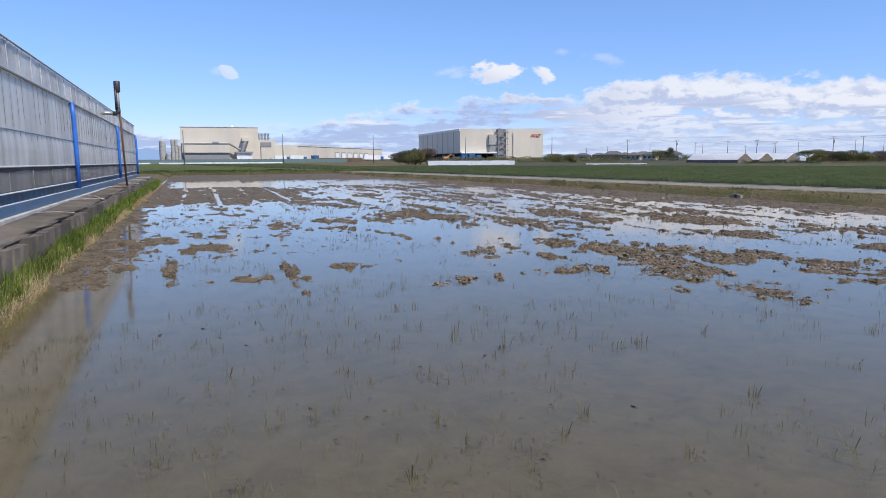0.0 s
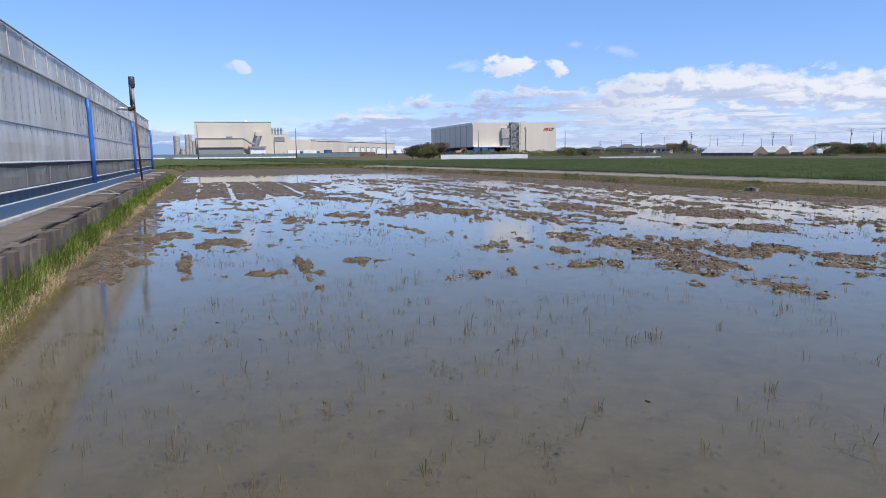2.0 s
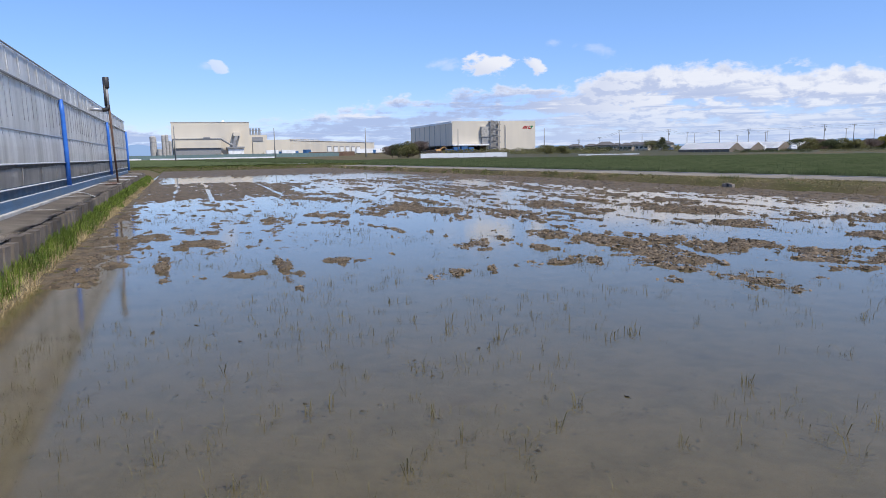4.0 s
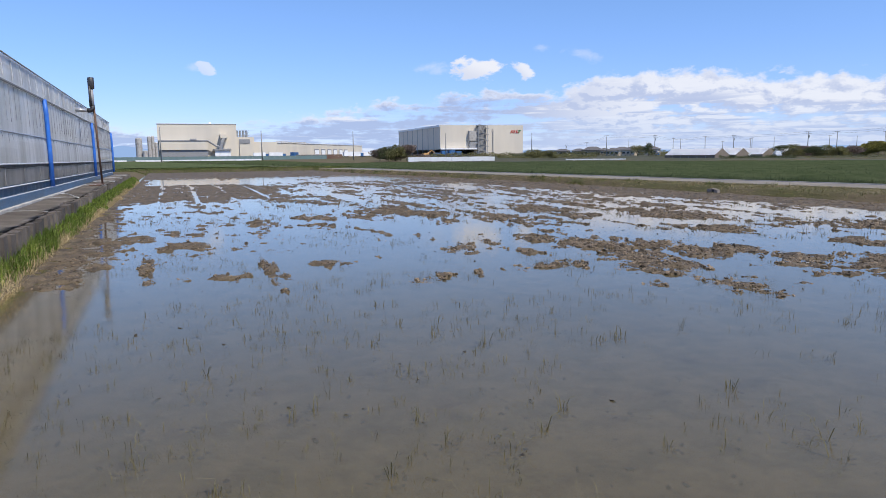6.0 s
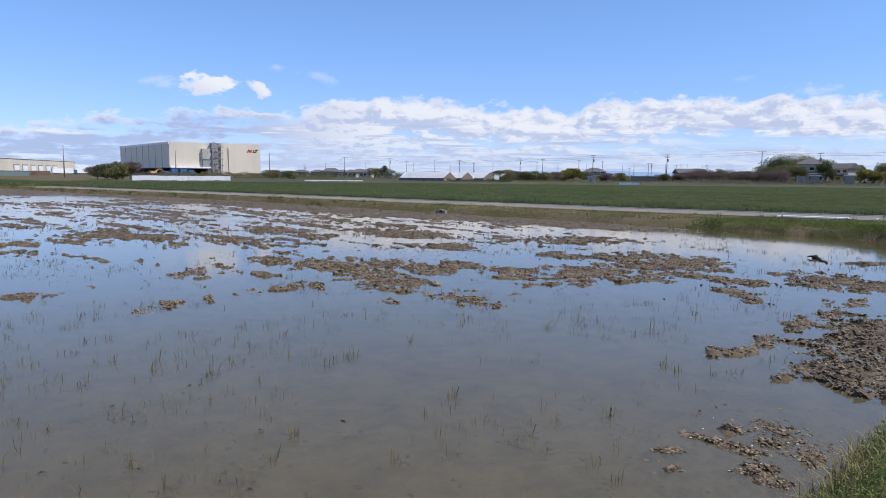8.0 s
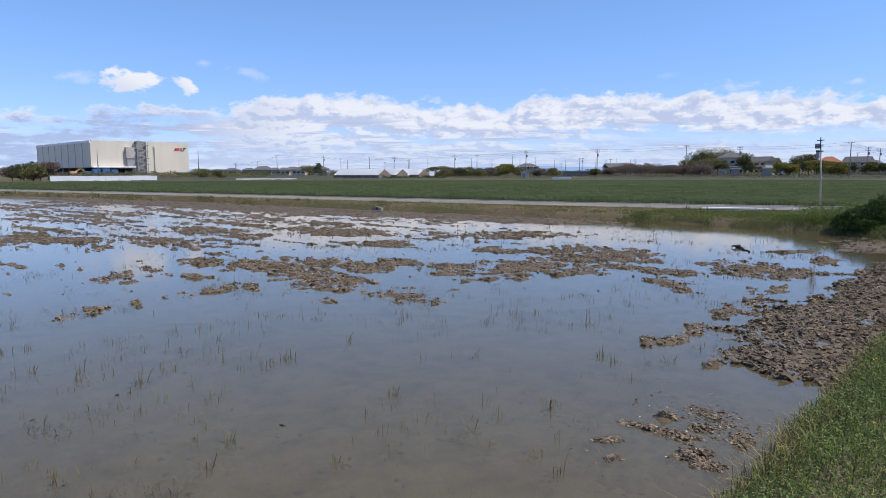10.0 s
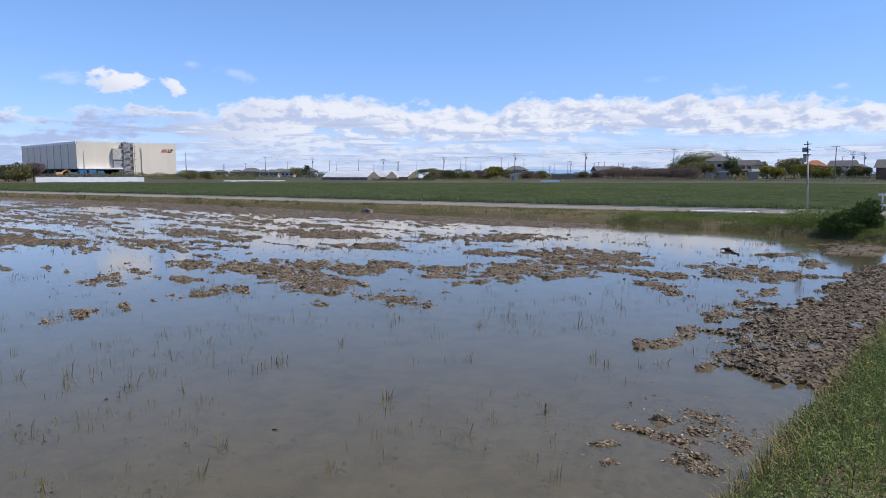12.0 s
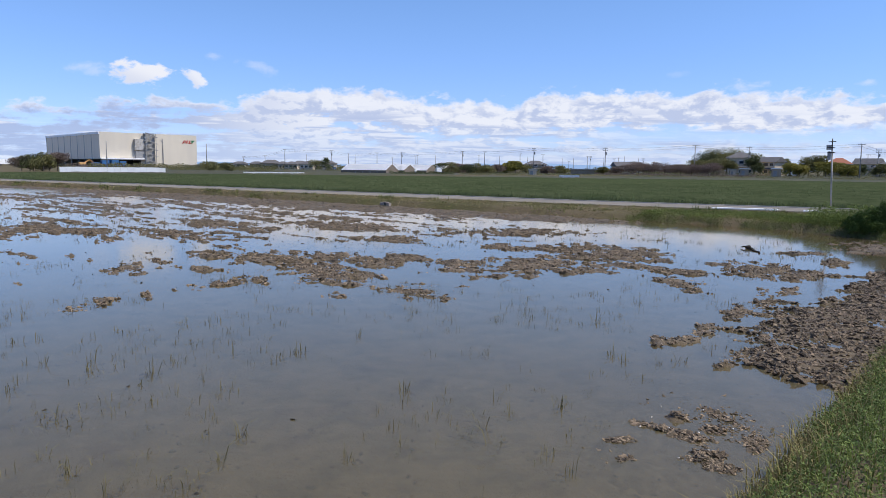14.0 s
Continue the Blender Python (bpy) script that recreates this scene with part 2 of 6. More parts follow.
M = {
    "water": water_material(),
    "mud": material("wet paddy mud", (0.108, 0.083, 0.054), (0.160, 0.124, 0.081), 6, 0.6, 0.9, c3=(0.055, 0.044, 0.031), scale3=2.6, spec=0.15, bscale=25),
    "clod": material("dried clods", (0.105, 0.077, 0.051), (0.230, 0.173, 0.115), 9, 0.9, 0.9, vary=0.75, island=True, bscale=40),
    "clay": material("drying clay", (0.090, 0.070, 0.047), (0.150, 0.118, 0.081), 14, 0.8, 0.7, c3=(0.045, 0.035, 0.024), scale3=3.0, spec=0.2, bscale=45),
    "bankclod": material("darker bankside clods", (0.082, 0.060, 0.039), (0.190, 0.141, 0.093), 9, 0.85, 0.9, vary=0.75, island=True, bscale=40),
    "wetclod": material("sunken dark mud", (0.014, 0.012, 0.009), (0.030, 0.025, 0.019), 9, 0.8, 0.6, vary=0.4, island=True, bscale=40),
    "soil": material("field soil", (0.105, 0.083, 0.052), (0.150, 0.119, 0.077), 1.5, 0.95, 0.5, c3=(0.075, 0.078, 0.032), scale3=0.15, spec=0.05),
    "asphalt": material("worn asphalt", (0.185, 0.165, 0.138), (0.225, 0.20, 0.168), 3, 0.95, 0.3, spec=0.15, c3=(0.25, 0.22, 0.182), scale3=0.25, bscale=60),
    "concrete": material("weathered concrete", (0.175, 0.146, 0.120), (0.095, 0.078, 0.064), 2.5, 0.9, 0.4, c3=(0.05, 0.042, 0.036), scale3=0.6, vary=0.18, bscale=30),
    "slab": material("stained concrete path", (0.33, 0.285, 0.240), (0.24, 0.205, 0.170), 1.6, 0.92, 0.5, c3=(0.15, 0.125, 0.103), scale3=0.35, bscale=25),
    "lightcon": material("pale concrete", (0.50, 0.48, 0.45), (0.38, 0.36, 0.33), 3, 0.85, 0.3, c3=(0.28, 0.26, 0.23), scale3=0.8),
    "film": material("dusty greenhouse film", (0.84, 0.84, 0.83), (0.74, 0.74, 0.73), 1.3, 0.26, 0.25, c3=(0.58, 0.57, 0.55), scale3=0.5, stretch=(1, 1.6, 0.12), bscale=3.5),
    "film_low": material("grey skirt film", (0.42, 0.40, 0.375), (0.34, 0.32, 0.30), 1.3, 0.4, 0.3, c3=(0.24, 0.225, 0.21), scale3=0.6, stretch=(1, 1.5, 0.15), bscale=3.5),
    "film_top": material("pale roof-edge film", (0.88, 0.88, 0.87), (0.78, 0.78, 0.77), 1.5, 0.32, 0.25, c3=(0.56, 0.55, 0.53), scale3=0.5, stretch=(1, 1.6, 0.2), bscale=4),
    "rib": material("dark film seam", (0.17, 0.17, 0.175), (0.27, 0.27, 0.27), 5, 0.6),
    "hem": material("hem shadow and dirt", (0.075, 0.072, 0.07), (0.16, 0.155, 0.15), 3.0, 0.6, 0.2),
    "batten": material("pale batten", (0.62, 0.63, 0.64), (0.5, 0.5, 0.5), 6, 0.45),
    "bluepost": material("bright blue painted steel", (0.03, 0.17, 0.62), (0.025, 0.13, 0.5), 4, 0.45, 0.1),
    "bluesheet": material("blue skirting sheet", (0.038, 0.125, 0.245), (0.025, 0.085, 0.17), 2.5, 0.4, 0.35, c3=(0.06, 0.09, 0.12), scale3=0.7, stretch=(1, 0.5, 2)),
    "steel": material("galvanised steel", (0.52, 0.53, 0.54), (0.40, 0.41, 0.42), 6, 0.35, 0.1, metal=0.7),
    "blacksteel": material("plain black steel", (0.03, 0.03, 0.033), (0.055, 0.05, 0.048), 6, 0.5, 0.1),
    "rust": material("rusty pipe", (0.17, 0.095, 0.06), (0.10, 0.065, 0.05), 7, 0.8, 0.4),
    "cream": material("cream cladding", (0.68, 0.61, 0.49), (0.65, 0.58, 0.465), 0.12, 0.6, 0, c3=(0.56, 0.51, 0.43), scale3=0.03, stretch=(1, 1, 0.2)),
    "greyclad": material("grey ribbed cladding", (0.72, 0.70, 0.66), (0.64, 0.62, 0.585), 0.3, 0.55, 0, stretch=(1, 1, 0.15)),
    # paler and warmer than the grey cladding, for bounce light on the shaded side
    "bounceclad": material("bounce-lit panel cladding", (0.80, 0.70, 0.56), (0.73, 0.635, 0.505), 0.3, 0.6, 0, stretch=(1, 1, 0.15)),
    # near-black that stands for the shade inside recesses
    "recess_shade": material("dark recess", (0.05, 0.05, 0.055), (0.08, 0.08, 0.08), 0.5, 0.7),
    "white": material("white paint", (0.88, 0.88, 0.87), (0.82, 0.82, 0.81), 1.0, 0.5, 0, c3=(0.74, 0.73, 0.71), scale3=0.3),
    "midgrey": material("mid grey steel", (0.30, 0.30, 0.30), (0.24, 0.24, 0.24), 1.0, 0.6),
    "bluegoods": material("blue containers", (0.035, 0.13, 0.30), (0.03, 0.10, 0.24), 0.7, 0.5),
    "orange": material("orange machine paint", (0.60, 0.34, 0.12), (0.5, 0.28, 0.1), 0.8, 0.5),
    "red": material("red paint", (0.62, 0.035, 0.03), (0.55, 0.03, 0.03), 1, 0.5),
    "green": material("green paint", (0.02, 0.30, 0.10), (0.02, 0.26, 0.09), 1, 0.5),
    "brown": material("brown board fence", (0.16, 0.085, 0.055), (0.12, 0.065, 0.045), 1.0, 0.8, 0, c3=(0.25, 0.17, 0.11), scale3=0.1),
    "tile": material("grey roof tile", (0.150, 0.142, 0.140), (0.100, 0.095, 0.094), 1.2, 0.8, spec=0.2),
    "tilered": material("orange roof tile", (0.34, 0.12, 0.055), (0.27, 0.09, 0.045), 1.2, 0.65),
    "wallw": material("pale render", (0.60, 0.49, 0.37), (0.52, 0.43, 0.32), 0.6, 0.85),
    "wallb": material("tan render", (0.40, 0.34, 0.27), (0.33, 0.28, 0.22), 0.6, 0.85),
    "wallg": material("grey siding", (0.36, 0.29, 0.215), (0.29, 0.235, 0.175), 0.8, 0.75),
    "pane": material("dark window pane", (0.03, 0.035, 0.045), (0.05, 0.055, 0.065), 1.0, 0.12),
    "pole": material("grey concrete pole", (0.26, 0.255, 0.25), (0.20, 0.20, 0.195), 2.0, 0.85),
    "wire": material("dark cable", (0.06, 0.06, 0.065), (0.05, 0.05, 0.05), 2.0, 0.6),
    "bark": material("bark", (0.10, 0.075, 0.055), (0.065, 0.05, 0.04), 3.0, 0.95, 0.4),
    "blade": leafy("fresh grass", (0.175, 0.225, 0.044), (0.095, 0.145, 0.027), 0.65),
    "driftwood": material("wet dark branch", (0.020, 0.016, 0.012), (0.045, 0.036, 0.028), 12, 0.9, 0.6, spec=0.1),
    "verge": leafy("verge grass", (0.098, 0.128, 0.032), (0.155, 0.168, 0.052), 0.5, 0.8),
    "bank": leafy("bank grass", (0.155, 0.150, 0.052), (0.27, 0.215, 0.108), 0.45, 0.35),
    "straw": leafy("dry straw", (0.54, 0.43, 0.25), (0.38, 0.30, 0.165), 0.35),
    "weed": leafy("clover weeds", (0.165, 0.215, 0.066), (0.105, 0.150, 0.046), 0.5, 2.0),
    "lawn": leafy("bank blades", (0.190, 0.230, 0.062), (0.115, 0.158, 0.042), 0.6, 1.2),
    "bush": leafy("dark bush leaves", (0.072, 0.115, 0.030), (0.040, 0.072, 0.019), 0.45, 1.5),
    "wheat": leafy("young wheat", (0.083, 0.112, 0.050), (0.134, 0.160, 0.081), 0.40, 0.55, spec=0.0),
    "rough": leafy("rough field grass", (0.070, 0.075, 0.032), (0.125, 0.110, 0.058), 0.45, 0.08),
    "stubble": leafy("rice stubble", (0.165, 0.150, 0.078), (0.092, 0.084, 0.048), 0.4, 1.0),
    "leaf_g": leafy("tree leaves", (0.205, 0.190, 0.078), (0.125, 0.122, 0.048), 0.4, 0.4),
    "leaf_y": leafy("yellow-green leaves", (0.27, 0.235, 0.055), (0.18, 0.17, 0.045), 0.35, 0.4),
    "leaf_b": leafy("brown bare twigs", (0.215, 0.160, 0.130), (0.145, 0.110, 0.090), 0.35, 0.4),
    "leaf_d": leafy("dark pine leaves", (0.105, 0.115, 0.050), (0.062, 0.074, 0.034), 0.35, 0.4),
    "mesh": material("blue-green mesh", (0.12, 0.19, 0.19), (0.16, 0.23, 0.22), 1.2, 0.7),
    "gable": material("tan gable sheet", (0.20, 0.165, 0.13), (0.15, 0.12, 0.09), 1.0, 0.8),
    "vinyl": material("bright white vinyl", (0.97, 0.97, 0.97), (0.94, 0.94, 0.94), 0.6, 0.35),
    "yellow": material("yellow petals", (0.75, 0.6, 0.03), (0.7, 0.5, 0.02), 5, 0.6),
    "shell": material("pale glint chips", (0.75, 0.72, 0.66), (0.65, 0.6, 0.55), 8, 0.6),
    "mountain": hazy_hills(),
}

# ---- builders ----


def part(name, bm, mat, parent=None, label="", smooth=False):
    """Link a bmesh as one mesh object, under its thing if one is given."""
    me = bpy.data.meshes.new(name)
    bm.to_mesh(me)
    bm.free()
    me.materials.append(M[mat] if isinstance(mat, str) else mat)
    if smooth:
        me.polygons.foreach_set("use_smooth", [True] * len(me.polygons))
    ob = new(name, me)
    if parent is not None:
        ob.parent = parent
    if label:
        tagged(ob, label)
    return ob


def soup(name, verts, faces, mat, parent=None, label="", smooth=False):
    """Link plain lists of corners and faces as one mesh object."""
    me = bpy.data.meshes.new(name)
    me.from_pydata(verts, [], faces)
    me.materials.append(M[mat])
    if smooth:
        me.polygons.foreach_set("use_smooth", [True] * len(me.polygons))
    me.update()
    ob = new(name, me)
    if parent is not None:
        ob.parent = parent
    if label:
        tagged(ob, label)
    return ob


def empty(name, m, label, category, group="", kind=""):
    ob = new(name)
    ob.empty_display_size = 0.2
    ob.matrix_basis = m
    return tagged(ob, label, category, group, kind)


def add_box(bm, x0, y0, z0, x1, y1, z1, bevel=0.0):
    r = bmesh.ops.create_cube(bm, size=1)["verts"]
    for v in r:
        v.co = Vector((x0 + (v.co.x + 0.5) * (x1 - x0), y0 + (v.co.y + 0.5) * (y1 - y0), z0 + (v.co.z + 0.5) * (z1 - z0)))
    if bevel:
        edges = list({e for v in r for e in v.link_edges})
        bmesh.ops.bevel(bm, geom=edges, offset=bevel, segments=2, affect="EDGES", profile=0.6)


def box(x0, y0, z0, x1, y1, z1, bevel=0.0):
    bm = bmesh.new()
    add_box(bm, x0, y0, z0, x1, y1, z1, bevel)
    return bm


def tube_into(bm, pts, radii, sides=8, caps=True):
    """A round tube along the points, with a radius at each."""
    rings = []
    pts = [Vector(p) for p in pts]
    for k, p in enumerate(pts):
        d = (pts[min(k + 1, len(pts) - 1)] - pts[max(k - 1, 0)]).normalized()
        u = d.orthogonal().normalized() if abs(d.z) < 0.9 else Vector((1, 0, 0))
        u = (u - d * u.dot(d)).normalized()
        w = d.cross(u)
        r = radii[k] if isinstance(radii, (list, tuple)) else radii
        rings.append([bm.verts.new(p + (u * math.cos(a) + w * math.sin(a)) * r) for a in (2 * math.pi * i / sides for i in range(sides))])
    for a, b in zip(rings, rings[1:]):
        for i in range(sides):
            bm.faces.new((a[i], a[(i + 1) % sides], b[(i + 1) % sides], b[i]))
    if caps:
        bm.faces.new(rings[0][::-1])
        bm.faces.new(rings[-1])


def tube(pts, radii, sides=8):
    bm = bmesh.new()
    tube_into(bm, pts, radii, sides)
    return bm


rng = np.random.default_rng(7)


def blades_mesh(base, height, width, lean, droop=0.35):
    """Corners and faces of curved tapering blades that stand at the rows of base."""
    n = len(base)
    turn = rng.uniform(0, 2 * np.pi, n)
    d = np.stack([np.cos(turn), np.sin(turn), np.zeros(n)], 1)
    s = np.stack([-np.sin(turn), np.cos(turn), np.zeros(n)], 1) * (width / 2)[:, None]
    off = lean * height
    mid = base + d * (off * 0.35)[:, None] + np.array([0, 0, 1.0]) * (height * 0.6)[:, None]
    tip = base + d * off[:, None] + np.array([0, 0, 1.0]) * (height * (1 - droop * np.clip(lean, 0, 1.5)))[:, None]
    v = np.stack([base - s, base + s, mid + s * 0.8, mid - s * 0.8, tip], 1).reshape(-1, 3)
    k = (np.arange(n) * 5)[:, None]
    quads = (k + np.array([0, 1, 2, 3])).tolist()
    tris = (k + np.array([3, 2, 4])).tolist()
    return v, quads + tris


def leaves_mesh(pos, size, flat=0.5):
    """Corners and faces of small folded leaves at the rows of pos."""
    n = len(pos)
    a = rng.normal(size=(n, 3))
    a[:, 2] *= flat
    a /= np.linalg.norm(a, axis=1)[:, None]
    b = np.cross(a, rng.normal(size=(n, 3)))
    b /= np.linalg.norm(b, axis=1)[:, None]
    c = np.cross(a, b)
    s = size[:, None]
    v = np.stack([pos - a * s, pos + b * s * 0.55 + c * s * 0.15, pos + a * s, pos - b * s * 0.55 + c * s * 0.15], 1).reshape(-1, 3)
    k = (np.arange(n) * 4)[:, None]
    return v, (k + np.array([0, 1, 2, 3])).tolist()

# ---- plan of the ground ----


ROAD_Z = 0.36


def road_far(y):
    return np.interp(y, [-60, 0, 9, 13, 17.5, 34, 43, 54, 67, 130, 400], [52, 35.3, 33.0, 31.8, 30.6, 28.0, 26.8, 25.2, 22.9, 12.0, -35.0])


def road_near(y):
    return road_far(y) - 3.1


def toe(y):
    """x of the foot of the road bank."""
    return np.minimum(np.interp(y, [-5, 2, 3.5, 5, 6.5, 9, 40, 100], [20.5, 21.6, 22.4, 23.2, 24.0, 24.6, 23.0, 20.0]), road_near(y) - 0.9)


def shore(y):
    """x at which the water gives way to the mud below the road bank."""
    return np.interp(y, [2, 4, 6, 8, 12, 14.5, 19, 24.5, 29.5, 50, 60, 90], [21.0, 21.9, 23.2, 24.0, 22.5, 20.9, 20.4, 19.7, 18.7, 18.3, 17.8, 14.0])


def near_mud(x):
    """y up to which broken mud lies along the near bank."""
    return np.interp(x, [6.2, 6.8, 7.2, 8.1, 9.1, 10.5, 11.2, 12, 15, 17.3, 20, 24], [0.9, 1.5, 2.35, 2.85, 2.95, 3.0, 2.65, 2.7, 2.8, 2.5, 2.2, 2.6])


def vnoise(x, y, seed=0):
    """Smooth value noise between 0 and 1 on numpy arrays."""
    xi, yi = np.floor(x).astype(np.int64), np.floor(y).astype(np.int64)
    fx, fy = x - xi, y - yi
    fx, fy = fx * fx * (3 - 2 * fx), fy * fy * (3 - 2 * fy)

    def h(a, b):
        k = (a * 374761393 + b * 668265263 + seed * 1274126177) & 0xFFFFFFFF
        k = ((k ^ (k >> 13)) * 1103515245) & 0xFFFFFFFF
        return ((k ^ (k >> 16)) & 0xFFFF) / 65535.0

    return (h(xi, yi) * (1 - fx) + h(xi + 1, yi) * fx) * (1 - fy) + (h(xi, yi + 1) * (1 - fx) + h(xi + 1, yi + 1) * fx) * fy


def fbm(x, y, seed=0, octaves=4):
    v, a, t = 0.0, 1.0, 0.0
    for k in range(octaves):
        v, t, a, x, y = v + a * vnoise(x, y, seed + k), t + a, a * 0.5, x * 2.03, y * 2.03
    return v / t


def smooth(a, lo, hi):
    t = np.clip((a - lo) / (hi - lo), 0, 1)
    return t * t * (3 - 2 * t)


FAR_BANK = 84.0


def ground_height(x, y):
    lip = 0.25 * (fbm(np.zeros_like(y) + 3.0, y / 0.9, 113) - 0.5)
    right = smooth(x + lip, toe(y), toe(y) + 0.75) * 0.40 + smooth(x, toe(y) + 0.3, road_near(y) - 0.1) * (ROAD_Z - 0.04 + 0.15 - 0.40)
    right = np.where(x > road_far(y) + 0.3, 0.15 + ROAD_Z - 0.04 - 0.08 * smooth(x, road_far(y) + 0.3, road_far(y) + 2), right)
    left = np.where(x < -2.76, 0.15 + 0.60, smooth(-x, 2.05, 2.72) * (0.24 + 0.15))
    left = np.where(y > 58, smooth(-x, 2.05, 4.0) * 0.50, left)
    near = smooth(-y, -1.85, -0.9) * (0.42 + 0.15)
    far = smooth(y, FAR_BANK, FAR_BANK + 2) * (0.5 + 0.15) - 0.15 * smooth(y, FAR_BANK + 3, FAR_BANK + 6)
    return -0.15 + np.maximum.reduce([right, left, near, far])


def grid_mesh(xs, ys, zf):
    gx, gy = np.meshgrid(xs, ys)
    gz = zf(gx, gy)
    v = np.stack([gx, gy, gz], -1).reshape(-1, 3)
    nx, ny = len(xs), len(ys)
    i = (np.arange(ny - 1)[:, None] * nx + np.arange(nx - 1)[None]).reshape(-1, 1)
    return v, i + np.array([0, 1, nx + 1, nx])


gxs = np.concatenate([[-4000, -1500, -600, -250, -100, -40, -16], np.arange(-8, 34, 0.35), np.arange(34, 60, 2), [60, 80, 110, 150, 200, 300, 500, 900, 1700, 4200]])
gys = np.concatenate([[-1500, -500, -150, -50, -20, -8], np.arange(-4, 3, 0.15), np.arange(3, 92, 0.8), [92, 100, 120, 150, 200, 300, 500, 900, 1700, 4200]])
gv, gf = grid_mesh(gxs, gys, lambda x, y: ground_height(x, y) + 0.03 * (fbm(x * 1.3, y * 1.3, 5) - 0.5))
tagged(soup("ground", gv.tolist(), gf.tolist(), "soil", smooth=True), "flat farmland of bare soil and thin grass", "ground", kind="structure")

# ---- the flooded paddy: mud floor, water, clods ----
# places of the larger stubble tufts
TUFTS = [(-0.34, 4.72), (0.0, 4.82), (0.15, 6.5), (0.64, 8.21), (1.05, 7.34), (0.76, 5.18), (0.9, 5.31), (1.66, 7.23), (1.84, 6.85), (2.34, 7.55), (1.86, 5.79), (1.59, 4.74), (2.55, 6.94), (1.64, 4.3), (2.95, 6.54),
         (2.01, 4.01), (2.34, 4.24), (2.67, 4.51), (5.57, 8.89), (4.08, 6.1), (4.32, 6.13), (2.94, 3.66), (5.2, 6.17), (3.8, 3.34), (4.04, 3.39), (2.38, 8.67), (2.61, 8.58), (2.88, 9.96), (0.15, 4.17), (1.16, 3.99)]
TUFTS2 = [(2.02, 5.91), (3.82, 6.59), (3.92, 6.02), (4.29, 6.07), (3.83, 3.1), (4.39, 3.4), (4.77, 3.17), (3.99, 2.78), (6.43, 3.45), (6.55, 3.17), (5.61, 4.65), (4.2, 4.43), (2.91, 6.44), (2.66, 7.25), (7.84, 4.62), (6.81, 3.04), (6.52, 3.66), (3.79, 2.48)]
# centre x, y, half sizes and angle of the mud islands: by the greenhouse, in the middle, along the road, by the near bank
WEST_MUD = [(2.4, 20.2, 0.42, 1.4, 0), (4.1, 21.7, 0.4, 0.9, 6), (3.8, 19.1, 0.34, 0.9, 12), (7.0, 23.4, 0.9, 1.8, -28), (0.3, 16.1, 0.36, 0.95, 16), (0.5, 18.2, 0.28, 0.46, 25), (-0.2, 15.6, 0.19, 0.4, 10), (-0.47, 13.3, 0.13, 1.15, 2), (-0.43, 11.7, 0.11, 0.45, 3),
            (-0.57, 17.6, 0.14, 0.5, 4), (-1.2, 16.4, 0.3, 1.0, 7), (0.7, 11.6, 0.20, 0.5, -83), (1.44, 12.2, 0.10, 1.2, -1), (1.44, 10.1, 0.08, 0.2, -6), (2.5, 12.4, 0.24, 0.34, 2), (1.0, 28.4, 0.45, 1.0, 7), (4.8, 30.0, 0.65, 2.4, 22), (5.5, 21.5, 0.42, 1.0, 22)]
MIDDLE_MUD = [(8.2, 12.4, 0.6, 1.2, 12), (8.0, 10.5, 0.68, 1.3, -15), (7.5, 9.4, 0.4, 0.8, 5), (6.5, 10.3, 0.28, 0.46, 1), (7.6, 7.95, 0.45, 0.66, -13), (5.9, 10.4, 0.2, 0.45, 80), (6.7, 8.4, 0.14, 0.2, -31), (7.8, 13.8, 0.46, 0.6, 23), (6.55, 12.3, 0.2, 0.55, -7),
              (5.7, 13.3, 0.34, 0.58, -30), (6.5, 14.1, 0.17, 0.3, -13), (4.0, 10.3, 0.22, 0.36, -55), (4.6, 10.3, 0.12, 0.27, -14), (9.6, 12.3, 0.45, 0.73, -8), (9.5, 10.7, 0.52, 0.8, -11), (7.3, 22.7, 0.8, 2.1, 15), (7.4, 18.7, 0.34, 0.65, -11), (9.3, 19.2, 0.5, 2.2, -6), (12.0, 21.0, 0.7, 2.2, -6)]
ROAD_MUD = [(10.1, 10.5, 0.5, 0.9, -60), (10.5, 9.3, 0.45, 0.9, -90), (11.7, 8.3, 0.78, 1.55, -81), (14.4, 8.3, 1.25, 1.45, -54), (13.7, 10.5, 0.52, 0.63, -70), (12.9, 13.8, 0.6, 0.74, 41), (12.9, 6.5, 0.3, 0.48, -7), (12.9, 5.6, 0.37, 0.64, 0), (11.5, 5.1, 0.3, 0.6, -44),
            (8.6, 7.5, 0.13, 0.17, -53), (11.6, 7.2, 0.36, 0.56, 55), (9.7, 7.8, 0.22, 0.5, 81), (14.6, 17.9, 1.0, 1.8, 4), (17.4, 12.5, 0.9, 1.5, 50), (17.9, 4.8, 0.2, 0.7, 50), (20.9, 3.95, 0.85, 1.4, -77), (19.5, 3.6, 0.5, 0.9, 63)]
BANK_MUD = [(14.2, 4.75, 0.65, 1.1, -80), (14.2, 3.85, 0.45, 0.9, 72), (12.2, 3.5, 0.17, 0.55, -85), (11.8, 3.8, 0.11, 0.24, -80), (7.65, 3.37, 0.15, 0.36, 81), (7.55, 3.65, 0.06, 0.11, -70), (8.55, 3.38, 0.14, 0.5, -89), (9.75, 3.48, 0.15, 0.74, -82), (10.6, 3.45, 0.24, 0.69, -86),
            (7.57, 2.73, 0.10, 0.15, -74), (7.0, 2.65, 0.07, 0.18, 67), (16.5, 3.8, 0.23, 0.65, -82)]
ISLANDS = WEST_MUD + MIDDLE_MUD + ROAD_MUD + BANK_MUD
